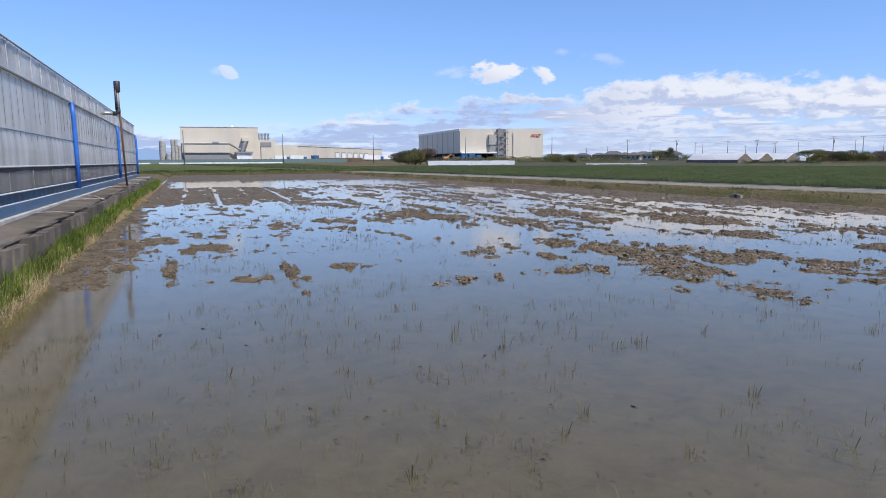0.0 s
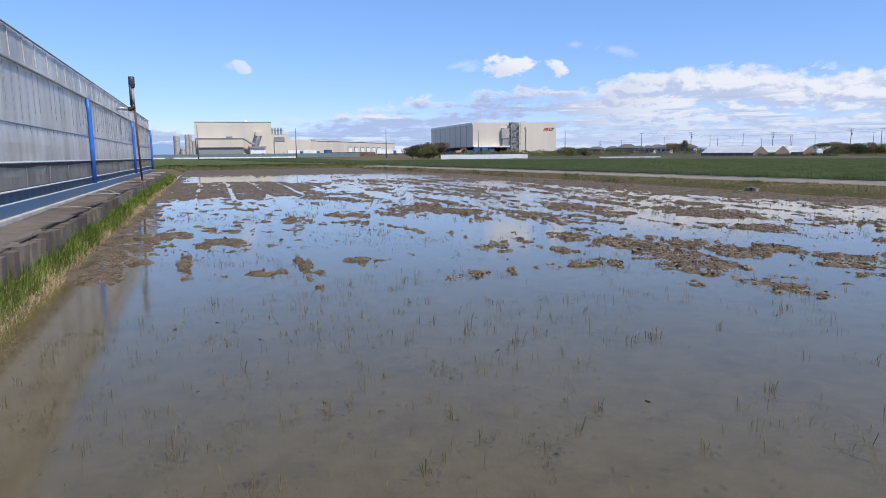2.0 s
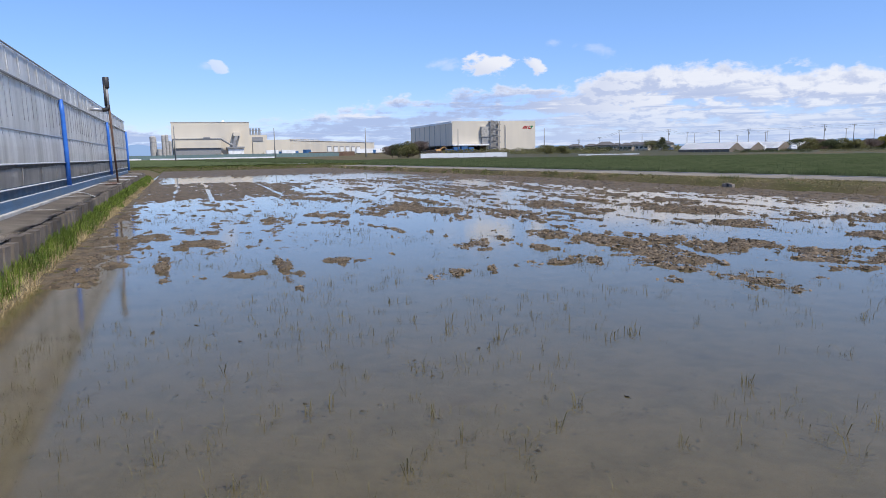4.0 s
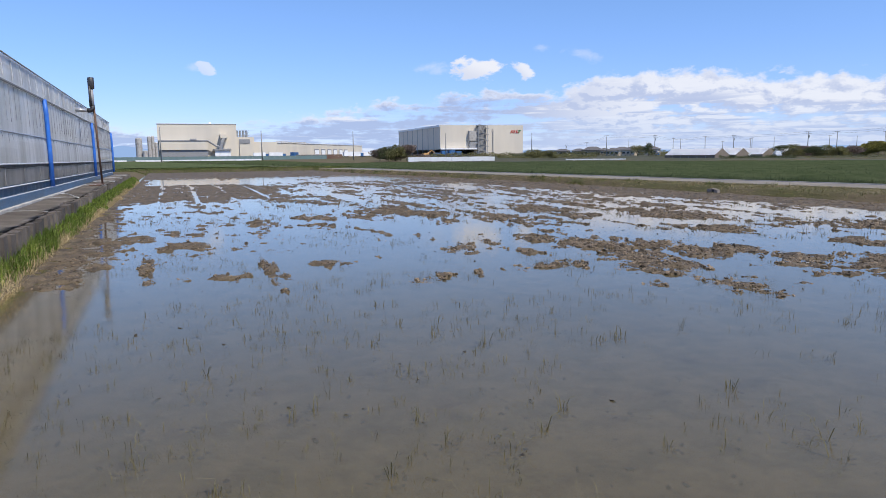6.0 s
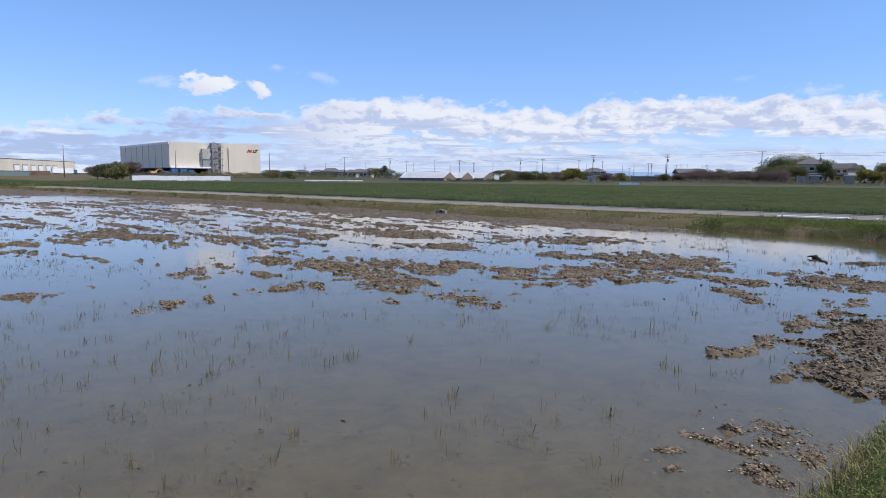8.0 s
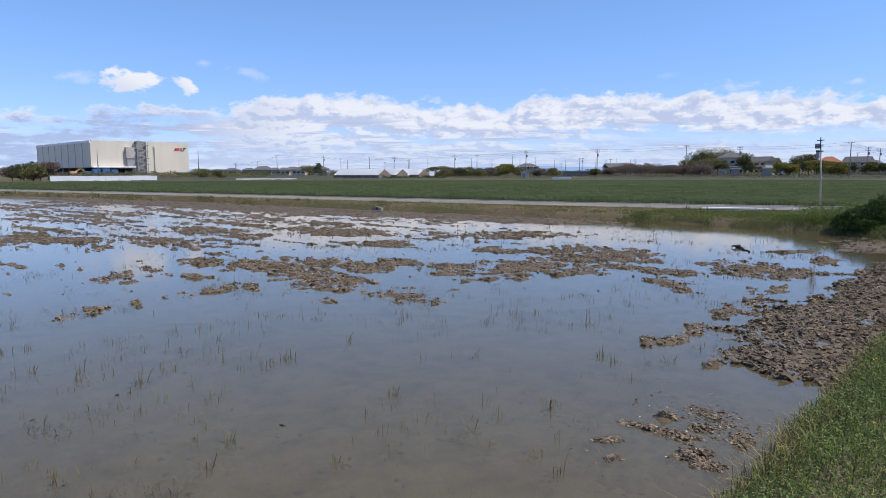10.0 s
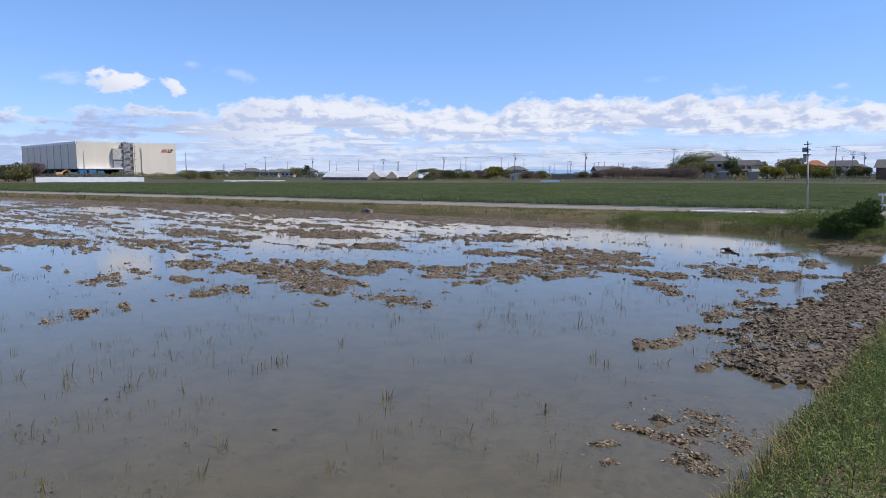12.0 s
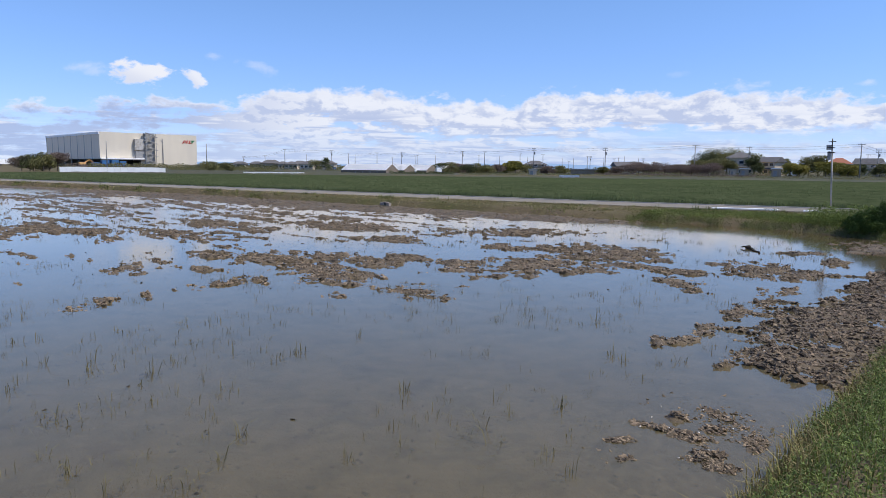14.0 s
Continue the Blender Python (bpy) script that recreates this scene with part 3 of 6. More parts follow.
SHALLOWS = [(4.93, 2.42, 0.07, 0.16, 1), (4.91, 2.21, 0.07, 0.14, 10), (5.51, 2.16, 0.06, 0.19, -28), (4.52, 2.51, 0.05, 0.11, 45), (5.19, 2.07, 0.06, 0.08, 36), (4.65, 1.94, 0.07, 0.12, 62), (5.12, 1.74, 0.07, 0.14, -80), (4.26, 2.31, 0.04, 0.06, 70), (5.24, 2.38, 0.05, 0.07, 55), (4.54, 1.8, 0.06, 0.12, 53)]


WIDER = [(a, b, c * 1.35 + 0.2, d * 1.35 + 0.3, e) for a, b, c, d, e in ISLANDS if b > 4]


def reach(x, y, rows):
    """1 in the middle of the nearest ellipse, 0 at its rim, below 0 outside."""
    best = np.full_like(x, -3.0)
    for cx, cy, a, b, deg in rows:
        c, s = math.cos(radians(deg)), math.sin(radians(deg))
        u, w = (x - cx) * c + (y - cy) * s, -(x - cx) * s + (y - cy) * c
        best = np.maximum(best, 1.0 - np.sqrt((u / a) ** 2 + (w / b) ** 2))
    return best


def till(x, y):
    """The broken pattern of the tilled rows, which run along the field."""
    return 0.40 * fbm(x / 0.40, y / 3.0, 21, 3) + 0.26 * fbm(x / 2.4, y / 4.0, 31, 3) + 0.34 * fbm(x * 4.2, y * 1.9, 37, 2)


_t = till(*np.meshgrid(np.linspace(0, 22, 200), np.linspace(5, 60, 300)))
ROWS_MEAN, ROWS_STD = float(_t.mean()), float(_t.std())


def flat_block(x, y):
    """The levelled block of mud at the greenhouse side, cut by wheel furrows."""
    n = fbm(x / 1.3, y / 2.6, 23, 4) - 0.5
    f = fbm(x / 0.5, y / 1.6, 27, 3) - 0.5
    b = smooth(y + 4 * n + 4 * f, 31.0, 32.2) * smooth(-y - 3 * n, -51.5, -49.5) * smooth(-x - 6 * n - 3 * f, -7.6, -5.4)
    d = (x + 0.5 + 0.25 * (fbm(x * 0 + 2.0, y / 5.0, 29, 2) - 0.5)) % 1.61
    d = np.minimum(d, 1.61 - d)
    return b * (1 - np.exp(-(d / 0.075) ** 2) * smooth(fbm(x / 1.0, y / 4.0, 25, 3), 0.38, 0.50))


def dry(x, y):
    """How far the mud stands out of the water, 0 to 1."""
    n = 0.6 * fbm(x * 1.6, y * 1.6, 3) + 0.4 * fbm(x * 5.5, y * 5.5, 8, 3)
    flecks = 0.55 * fbm(x / 0.32, y / 0.9, 15, 3) + 0.45 * fbm(x * 4.5, y * 3.0, 17, 2)
    crumb = fbm(x * 6.5, y * 4.5, 19, 2)
    isl = smooth(reach(x, y, ISLANDS) + 1.7 * (n - 0.5) + 1.9 * (crumb - 0.5) - 0.01, -0.02, 0.20)
    isl = np.maximum(isl, 0.85 * smooth(reach(x, y, WIDER), -0.15, 0.1) * smooth(flecks, 0.58, 0.62))
    few = smooth(flecks, 0.565, 0.61) * smooth(x, -2.2, -1.6) * smooth(-x, -4.2, -1.8) * smooth(y, 12.0, 15.0) * smooth(-y, -30, -26)
    rows = till(x, y)
    z = np.interp(y, [0, 9, 13, 16, 21, 27, 50, 53, 58, 62, 66, 200], [4.0, 3.0, 2.1, 1.45, 0.6, -0.05, -0.2, 1.3, 1.4, 0.1, -2.6, -5.0])
    z = z - 0.8 * smooth(x, 7, 11) * smooth(-y, -26, -18) * smooth(y, 6.5, 10) + 1.2 * smooth(-x, -9, -6) * smooth(y, 18, 22) * smooth(-y, -60, -56)
    th = ROWS_MEAN + z * ROWS_STD
    far = smooth(rows, th, th + 0.05)
    strip = smooth(-x + 1.6 * (n - 0.5) + 0.9 * (crumb - 0.5), 1.0 + 0.45 * smooth(y, 16, 19), 1.5 + 0.4 * smooth(y, 16, 19)) * smooth(y + 1.5 * (n - 0.5) + 0.35 * x, 10.3, 11.3)
    edge = smooth(x + 2.2 * (n - 0.5), shore(y) - 0.5, shore(y) + 0.7) * smooth(y, 9, 14)
    near = smooth(near_mud(x) - y + 1.0 * (n - 0.5) + 0.9 * (crumb - 0.5), -0.28, 0.0)
    return np.maximum.reduce([isl, few * 0.85, far * 0.9, strip, edge, near, flat_block(x, y)])


def mud_height(x, y):
    d = dry(x, y)
    sh = smooth(reach(x, y, SHALLOWS) + 1.4 * (fbm(x * 9, y * 9, 45, 3) - 0.5), -0.4, 0.4)
    h = -0.075 + 0.05 * (fbm(x * 1.1, y * 0.7, 41) - 0.5) + 0.05 * (fbm(x * 5, y * 5, 43, 3) - 0.5) + d * (0.084 + (0.08 + 0.03 * smooth(y, 8, 11)) * (fbm(x * 6, y * 4.5, 49, 3) - 0.45)) + sh * 0.03
    h = h + 0.14 * smooth(y, 64, FAR_BANK) + smooth(-np.hypot((x - 5.1) / 1.3, (y - 2.2) / 0.9), -1.0, -0.2) * (0.056 + 0.10 * (fbm(x * 3.1 + y * 1.5, y * 6.0 - x * 2.0, 47, 4) - 0.5))
    rim = np.maximum.reduce([smooth(-x, 2.26, 2.5), smooth(x, toe(y) - 0.2, toe(y) + 0.4), smooth(-y, -1.62, -1.35), smooth(y, FAR_BANK - 0.5, FAR_BANK + 0.5)])
    return h * (1 - rim) + (ground_height(x, y) - 0.05) * rim


pys = [1.55]
while pys[-1] < FAR_BANK + 1:
    pys.append(pys[-1] + 0.045 + 0.0055 * max(0.0, pys[-1] - 2))
pv, pf = grid_mesh(np.arange(-2.45, 25.6, 0.085), np.array(pys), mud_height)
keep = (pv[:, 0] < toe(pv[:, 1]) + 0.6)
pf = pf[keep[pf].all(1)]
tagged(soup("paddy_floor", pv.tolist(), pf.tolist(), "mud", smooth=True), "tilled brown mud floor of a flooded rice paddy", "mud", kind="structure")

def shoal_height(x, y):
    wx_, wy_ = 0.16 * (fbm(x * 5, y * 5, 51, 3) - 0.5), 0.16 * (fbm(x * 5, y * 5, 52, 3) - 0.5)
    ridge = 1 - np.abs(2 * fbm(x * 4.5 + y * 2.5, y * 9.0 - x * 2.0, 53, 4) - 1)
    lump = smooth(reach(x + wx_, y + wy_, SHALLOWS), -0.9, 0.25)
    fade = smooth(-np.hypot((x - 5.1) / 1.45, (y - 2.25) / 0.85), -1.0, -0.6)
    h = 0.024 * lump + 0.055 * (ridge - 0.80) + 0.055 * (fbm(x * 15, y * 15, 55, 3) - 0.5)
    return -0.028 + fade * np.minimum(h, 0.050) - 0.11 * (1 - fade)


sv, sf = grid_mesh(np.arange(3.75, 6.5, 0.022), np.arange(1.62, 3.15, 0.022), shoal_height)
tagged(soup("mud_shoal", sv.tolist(), sf.tolist(), "clay", smooth=True), "smooth drying lumps of mud breaking the shallow water", "mud", kind="stuff")

wy = np.linspace(1.2, FAR_BANK + 0.4, 40)
wv = [(x, y, 0.0) for y in wy for x in (-2.5, 8.0, toe(y) + 0.9)]
wf = [(3 * k + c, 3 * k + c + 1, 3 * k + c + 4, 3 * k + c + 3) for k in range(39) for c in (0, 1)]
tagged(soup("water", wv, wf, "water"), "shallow murky still water mirroring the sky", "water", kind="structure")


def clod_shapes(subdiv, count):
    out = []
    for k in range(count):
        bm = bmesh.new()
        bmesh.ops.create_icosphere(bm, subdivisions=subdiv, radius=1)
        for v in bm.verts:
            v.co *= 0.76 + 0.6 * noise.noise(v.co * 1.2 + Vector((k * 7.3, 0, 0))) + 0.4 * noise.noise(v.co * 2.9 + Vector((0, k * 5.1, 0)))
        bm.verts.ensure_lookup_table()
        out.append((np.array([v.co[:] for v in bm.verts]), np.array([[v.index for v in f.verts] for f in bm.faces])))
        bm.free()
    return out


def clods(name, xy, size, sink, subdiv, label, mat="clod", flat=0.66, floor=-0.035, tip=0.55):
    shapes = clod_shapes(subdiv, 10)
    vs, fs, off = [], [], 0
    zs = mud_height(xy[:, 0], xy[:, 1])
    for k in range(len(xy)):
        v, f = shapes[int(rng.integers(10))]
        a = rng.uniform(0, 6.28)
        c, s = math.cos(a), math.sin(a)
        sc = size[k] * (0.65 if xy[k, 0] < 3.0 and xy[k, 1] > 9.0 else 1.0) * rng.uniform(0.65, 1.35, 3) * np.array([1.2, 0.9, flat])
        w = v * sc
        w[:, 2] += w[:, 0] * rng.uniform(-tip, tip) + w[:, 1] * rng.uniform(-tip, tip)
        w = np.stack([w[:, 0] * c - w[:, 1] * s, w[:, 0] * s + w[:, 1] * c, w[:, 2]], 1) + (xy[k, 0], xy[k, 1], max(zs[k], floor) + size[k] * sink)
        vs.append(w)
        fs.append(f + off)
        off += len(v)
    return tagged(soup(name, np.concatenate(vs).tolist(), np.concatenate(fs).tolist(), mat, smooth=False), label, "mud clods", kind="stuff")


def scatter(n, x0, x1, y0, y1, chance):
    p = np.stack([rng.uniform(x0, x1, n), rng.uniform(y0, y1, n)], 1)
    return p[rng.uniform(0, 1, n) < chance(p[:, 0], p[:, 1])]


inside = lambda x, y: (x < toe(y) - 0.1) & (x > -2.05)
near_xy = scatter(150000, -2.1, 19, 1.45, 15.5, lambda x, y: 1.0 * dry(x, y) * inside(x, y))
# clods along the near bank take darker browns than the islands
bankside = (near_xy[:, 1] < near_mud(near_xy[:, 0]) + 0.25) & (near_xy[:, 0] > 6.3)
bankside_xy, mid_xy = near_xy[bankside], near_xy[~bankside]
clods("mud_clods", bankside_xy, rng.uniform(0.012, 0.044, len(bankside_xy)) * np.where(rng.uniform(size=len(bankside_xy)) < 0.10, 1.4, 1), -0.1, 2, "dark clods along the near bank", mat="bankclod", flat=0.6, tip=0.5)
clods("mud_clods", mid_xy, rng.uniform(0.009, 0.032, len(mid_xy)) * np.where(rng.uniform(size=len(mid_xy)) < 0.10, 1.5, 1), -0.05, 1, "crumbled brown clods of the mud islands", flat=0.55, floor=-0.016, tip=0.35)
far_xy = scatter(260000, -2.1, 25, 1.5, 84, lambda x, y: 0.50 * dry(x, y) * (1 - 0.3 * flat_block(x, y)) * inside(x, y) * ((y > 15.5) | (x > 19)) * np.interp(y, [15, 40, 58, 66, 84], [1, 0.7, 0.4, 0.12, 0.08]))
clods("mud_clods", far_xy, rng.uniform(0.014, 0.044, len(far_xy)) * np.interp(far_xy[:, 1], [15, 60], [0.8, 1.3]), 0.15, 1, "rows of crumbled brown clods across the flooded field", flat=0.46, tip=0.3)
band_xy = scatter(70000, -2.1, 19, 15.5, 26, lambda x, y: dry(x, y) * inside(x, y))
clods("mud_clods", band_xy, rng.uniform(0.010, 0.034, len(band_xy)), -0.05, 1, "crumbled brown clods in the middle of the field", flat=0.45, tip=0.3)
loose = scatter(24000, -1.8, 22, 3, 55, lambda x, y: np.where(dry(x, y) > 0.05, 0.1, 1.0) * inside(x, y) * smooth(fbm(x / 2.5, y / 2.5, 77), 0.38, 0.66) * np.interp(y, [3, 9, 14, 55], [0.3, 0.5, 1, 1]))
clods("loose_clods", loose, rng.uniform(0.010, 0.034, len(loose)), 0.7, 1, "single dark clods poking out of the water", "wetclod", 0.6)
shal = scatter(26000, 3.8, 6.5, 1.55, 3.2, lambda x, y: 0.8 * smooth(reach(x, y, SHALLOWS) + 1.6 * (fbm(x * 7, y * 7, 87, 3) - 0.5), -0.35, 0.2))
clods("mud_clods", shal, rng.uniform(0.006, 0.026, len(shal)), 0.25, 1, "pale drying clods breaking the shallow water", flat=0.5, floor=-0.006, tip=0.5)
mot = scatter(5000, 3.9, 6.3, 1.6, 3.1, lambda x, y: 0.7 * smooth(-np.hypot((x - 5.1) / 1.15, (y - 2.2) / 0.8), -1.0, -0.2) * smooth(fbm(x * 2.2, y * 3.4, 89), 0.44, 0.60))
clods("mud_clods", mot, rng.uniform(0.005, 0.020, len(mot)), 0.1, 1, "small crumbs of mud awash in the shallows", flat=0.4, floor=-0.001, tip=0.3)
sub = scatter(24000, -1.6, 15, 1.8, 11, lambda x, y: np.where(dry(x, y) > 0.05, 0.0, 1.0) * inside(x, y) * (smooth(fbm(x / 0.6, y / 0.4, 79, 4), 0.64, 0.76) * 0.6 + 0.9 * smooth(-np.hypot(x - 5.2, (y - 2.2) * 1.2), -1.7, -0.4) * smooth(fbm(x * 3.0 + y, y * 5.0, 83), 0.44, 0.56)))
tuft_smudge = np.repeat(np.array(TUFTS + TUFTS2), 14, 0) + rng.normal(0, 1, (14 * len(TUFTS + TUFTS2), 2)) * np.array([0.075, 0.06])
sub = np.concatenate([sub, tuft_smudge])
clods("sunken_clods", sub, rng.uniform(0.006, 0.026, len(sub)), 0.0, 1, "dark smudges of clods lying just under the murky water", "wetclod", 0.25, -0.03, 0.2)

# rice stubble standing in the water
def stubble(name, xy, per, hmin, hmax, wmin, wmax, spread):
    k = rng.integers(per[0], per[1] + 1, len(xy))
    b = np.repeat(xy, k, 0)
    b = b + rng.normal(0, spread, b.shape)
    h = rng.uniform(hmin, hmax, len(b))
    base = np.column_stack([b, np.full(len(b), -0.05)])
    return blades_mesh(base, h + 0.05, rng.uniform(wmin, wmax, len(b)) * np.clip(np.hypot(b[:, 0], b[:, 1]) / 12, 1, 2.2), rng.uniform(0.1, 1.3, len(b)))


BLADE_MESHES = []
for k in range(14):
    v, f = blades_mesh(np.array([[0.0, 0.0, -0.05]]), np.array([rng.uniform(0.08, 0.24)]), np.array([rng.uniform(0.005, 0.010)]), np.array([rng.uniform(0.05, 0.75)]))
    me = bpy.data.meshes.new("blade")
    me.from_pydata(v.tolist(), [], f)
    me.materials.append(M["stubble"])
    BLADE_MESHES.append(me)
for x, y in TUFTS + TUFTS2:
    t = empty("stubble_tuft", pose(x, y, 0), "thin tuft of green-brown rice stubble standing in water", "stubble", "stubble tufts in the paddy")
    for k in range(random.randint(5, 13)):
        b = new("blade", random.choice(BLADE_MESHES))
        b.parent = t
        b.matrix_basis = pose(random.gauss(0, 0.03), random.gauss(0, 0.03), 0, 0, 0, random.uniform(0, 360)) @ Matrix.Scale(random.uniform(0.55, 1.15), 4)
sx = scatter(22000, -1.7, 23, 2.6, 34, lambda x, y: inside(x, y) * smooth(fbm(x / 1.3, y / 1.3, 91), 0.42, 0.66) * np.interp(y, [2, 4, 9, 16, 34], [0.3, 0.8, 0.9, 0.5, 0.2]) * np.interp(x, [-2, 12, 20], [1, 0.8, 0.4]))
v, f = stubble("s", sx, (1, 9), 0.012, 0.11, 0.003, 0.006, 0.04)
tagged(soup("rice_stubble", v.tolist(), f, "stubble"), "sparse rice stubble scattered over the flooded paddy", "stubble", kind="stuff")

# ---- road, verges, banks ----
ry = np.concatenate([np.arange(-60, 150, 3.0), [150, 220, 400]])
rv, rf = [], []
for y in ry:
    a, b = road_near(y), road_far(y)
    rv += [(a, y, ROAD_Z - 0.1), (a, y, ROAD_Z - 0.015), (a + 0.06, y, ROAD_Z), (b - 0.06, y, ROAD_Z), (b, y, ROAD_Z - 0.015), (b, y, ROAD_Z - 0.1)]
for k in range(len(ry) - 1):
    rf += [(6 * k + c, 6 * k + c + 1, 6 * k + c + 7, 6 * k + c + 6) for c in range(5)]
tagged(soup("road", rv, rf, "asphalt"), "narrow sun-bleached asphalt farm road", "road", kind="structure")
for y0, y1 in ((7.2, 8.1), (9.0, 11.4)):
    rise = [(0.04, -0.02), (0.05, 0.035), (0.07, 0.045), (0.28, 0.045), (0.30, 0.035), (0.31, -0.02)]
    lv = [(road_near(yy) + dx, yy, ROAD_Z + dz) for yy in (y0, y1) for dx, dz in rise]
    lf = [(k, k + 1, k + 7, k + 6) for k in range(5)] + [(5, 4, 3, 2, 1, 0), (6, 7, 8, 9, 10, 11)]
    tagged(soup("trim", lv, lf, "white"), "low white-painted kerb strip on the road edge", "road kerb", kind="structure")
kv, kf = [], []
for y in ry:
    b = road_far(y)
    kv += [(b + 0.02, y, ROAD_Z - 0.1), (b + 0.02, y, ROAD_Z + 0.035), (b + 0.16, y, ROAD_Z + 0.035), (b + 0.16, y, ROAD_Z - 0.15)]
for k in range(len(ry) - 1):
    kf += [(4 * k + c, 4 * k + c + 1, 4 * k + c + 5, 4 * k + c + 4) for c in range(3)]
tagged(soup("kerb", kv, kf, "lightcon"), "pale concrete kerb along the far side of the road", "kerb", kind="structure")


def grass(name, n, x0, x1, y0, y1, chance, h, w, mat, label, lean=(0.05, 0.8), zoff=-0.02):
    p = scatter(n, x0, x1, y0, y1, chance)
    base = np.column_stack([p, ground_height(p[:, 0], p[:, 1]) + zoff])
    dist = np.hypot(p[:, 0], p[:, 1])
    v, f = blades_mesh(base, rng.uniform(h[0], h[1], len(p)), rng.uniform(w[0], w[1], len(p)) * np.clip(dist / 14, 1, 6), rng.uniform(lean[0], lean[1], len(p)))
    return tagged(soup(name, v.tolist(), f, mat), label, "grass", kind="stuff")


on_bank = lambda x, y: (x > toe(y) + 0.15) & (x < road_near(y) - 0.05 - 0.75 * smooth(y, 5.5, 7.5) * smooth(-y, -14, -11.5))
grass("bank_grass", 90000, 15, 31, 3.0, 84, lambda x, y: on_bank(x, y) * smooth(fbm(x / 0.7, y / 1.1, 55), 0.42, 0.62) * np.interp(y, [4, 30, 84], [1, 0.8, 0.5]), (0.04, 0.15), (0.005, 0.010), "bank", "patchy olive grass on the road bank", (0.2, 1.2))
grass("bank_grass", 120000, 18, 31, 3.0, 60, lambda x, y: on_bank(x, y) * smooth(fbm(x / 0.6, y / 0.9, 57), 0.46, 0.60) * np.interp(y, [3, 15, 20, 34], [1, 1, 0.35, 0.06]), (0.05, 0.16), (0.005, 0.009), "verge", "green grass tufts on the road bank near the corner", (0.2, 1.2))
grass("verge_tufts", 160000, 15, 31, 6.0, 84, lambda x, y: (x > road_near(y) - 1.3) & (x < road_near(y) - 0.15) & (fbm(x / 0.5, y / 0.9, 58, 3) > 0.67 - 0.05 * smooth(y, 22, 30)), (0.08, 0.28), (0.006, 0.011), "verge", "taller dark weed tufts along the road edge", (0.1, 0.8))
grass("bank_grass", 9000, -6, 22, FAR_BANK, FAR_BANK + 5, lambda x, y: 1.0 + 0 * x, (0.06, 0.2), (0.010, 0.016), "verge", "low grass on the far bank of the paddy")
grass("kerb_grass", 52000, -2.74, -2.15, 5.5, 58, lambda x, y: smooth(-x + 0.35 * (fbm(x * 2, y / 1.5, 61) - 0.5), 2.30, 2.50) * np.interp(y, [5, 14, 58], [1, 1, 0.45]), (0.10, 0.34), (0.006, 0.013), "blade", "bright green grass along the concrete kerb", (0.05, 0.9))
grass("dry_grass", 62000, -2.6, -1.75, 5.5, 58, lambda x, y: smooth(-x + 0.4 * (fbm(x * 2, y / 1.2, 63) - 0.5), 1.86, 2.06) * np.interp(y, [5, 14, 58], [1, 0.9, 0.4]), (0.05, 0.17), (0.005, 0.010), "straw", "bleached dry straw at the water's edge", (0.5, 1.6), 0.0)


def carpet(name, n, x0, x1, y0, y1, chance, zr, size, mat, label):
    """Low matted leaves that cover the soil."""
    p = scatter(n, x0, x1, y0, y1, chance)
    k = np.clip(np.hypot(p[:, 0], p[:, 1]) / 26, 1, 2.0)
    pos = np.column_stack([p, ground_height(p[:, 0], p[:, 1]) + rng.uniform(zr[0], zr[1], len(p))])
    v, f = leaves_mesh(pos, rng.uniform(size[0], size[1], len(p)) * k, 0.6)
    return tagged(soup(name, v.tolist(), f, mat), label, "grass", kind="stuff")


carpet("bank_turf", 400000, 15, 31, 3.5, 84, lambda x, y: on_bank(x, y) * smooth(fbm(x / 1.6, y / 2.6, 59) + 0.10 * smooth(x, toe(y) + 0.2, toe(y) + 0.9), 0.32, 0.5) * np.interp(y, [4, 30, 84], [1, 0.6, 0.4]), (0.0, 0.07), (0.010, 0.022), "bank", "matted olive turf on the road bank")
carpet("bank_turf", 330000, 18, 31, 3.0, 60, lambda x, y: on_bank(x, y) * smooth(fbm(x / 0.9, y / 1.5, 60), 0.42, 0.60) * (1 - 0.9 * smooth(x, road_near(y) - 1.9, road_near(y) - 1.0) * (y > 5)) * np.interp(y, [3, 15, 20, 34], [1, 1, 0.35, 0.06]), (0.02, 0.13), (0.010, 0.020), "verge", "lumpy green turf on the road bank")
carpet("bank_turf", 260000, 15, 31, 6.0, 84, lambda x, y: on_bank(x, y) * smooth(fbm(x / 0.8, y / 1.8, 62), 0.40, 0.58) * np.interp(y, [6, 14, 22, 84], [0.1, 0.25, 0.6, 0.6]), (0.03, 0.10), (0.010, 0.020), "straw", "dry tan grass on the road bank")
carpet("verge_turf", 9000, -8, 21, FAR_BANK, FAR_BANK + 6, lambda x, y: 1.0 + 0 * x, (0.0, 0.1), (0.018, 0.04), "verge", "low turf on the far bank")
corner = lambda x, y: (x > toe(y) + 0.22 + 0.25 * (fbm(x, y / 0.8, 66) - 0.5)) & (x < road_near(y) - 1.0 - 0.9 * smooth(y, 4.5, 6.5) + 0.7 * (fbm(x / 0.9, y / 0.9, 65) - 0.5)) & (y < 12.5 + 4 * (fbm(x / 2, y / 2, 67) - 0.5))
carpet("bank_turf", 330000, 20, 29, -1.0, 14.5, lambda x, y: corner(x, y) * smooth(fbm(x / 0.7, y / 0.9, 68), 0.36, 0.54), (0.0, 0.10), (0.010, 0.020), "lawn", "thick green turf at the corner of the paddy")
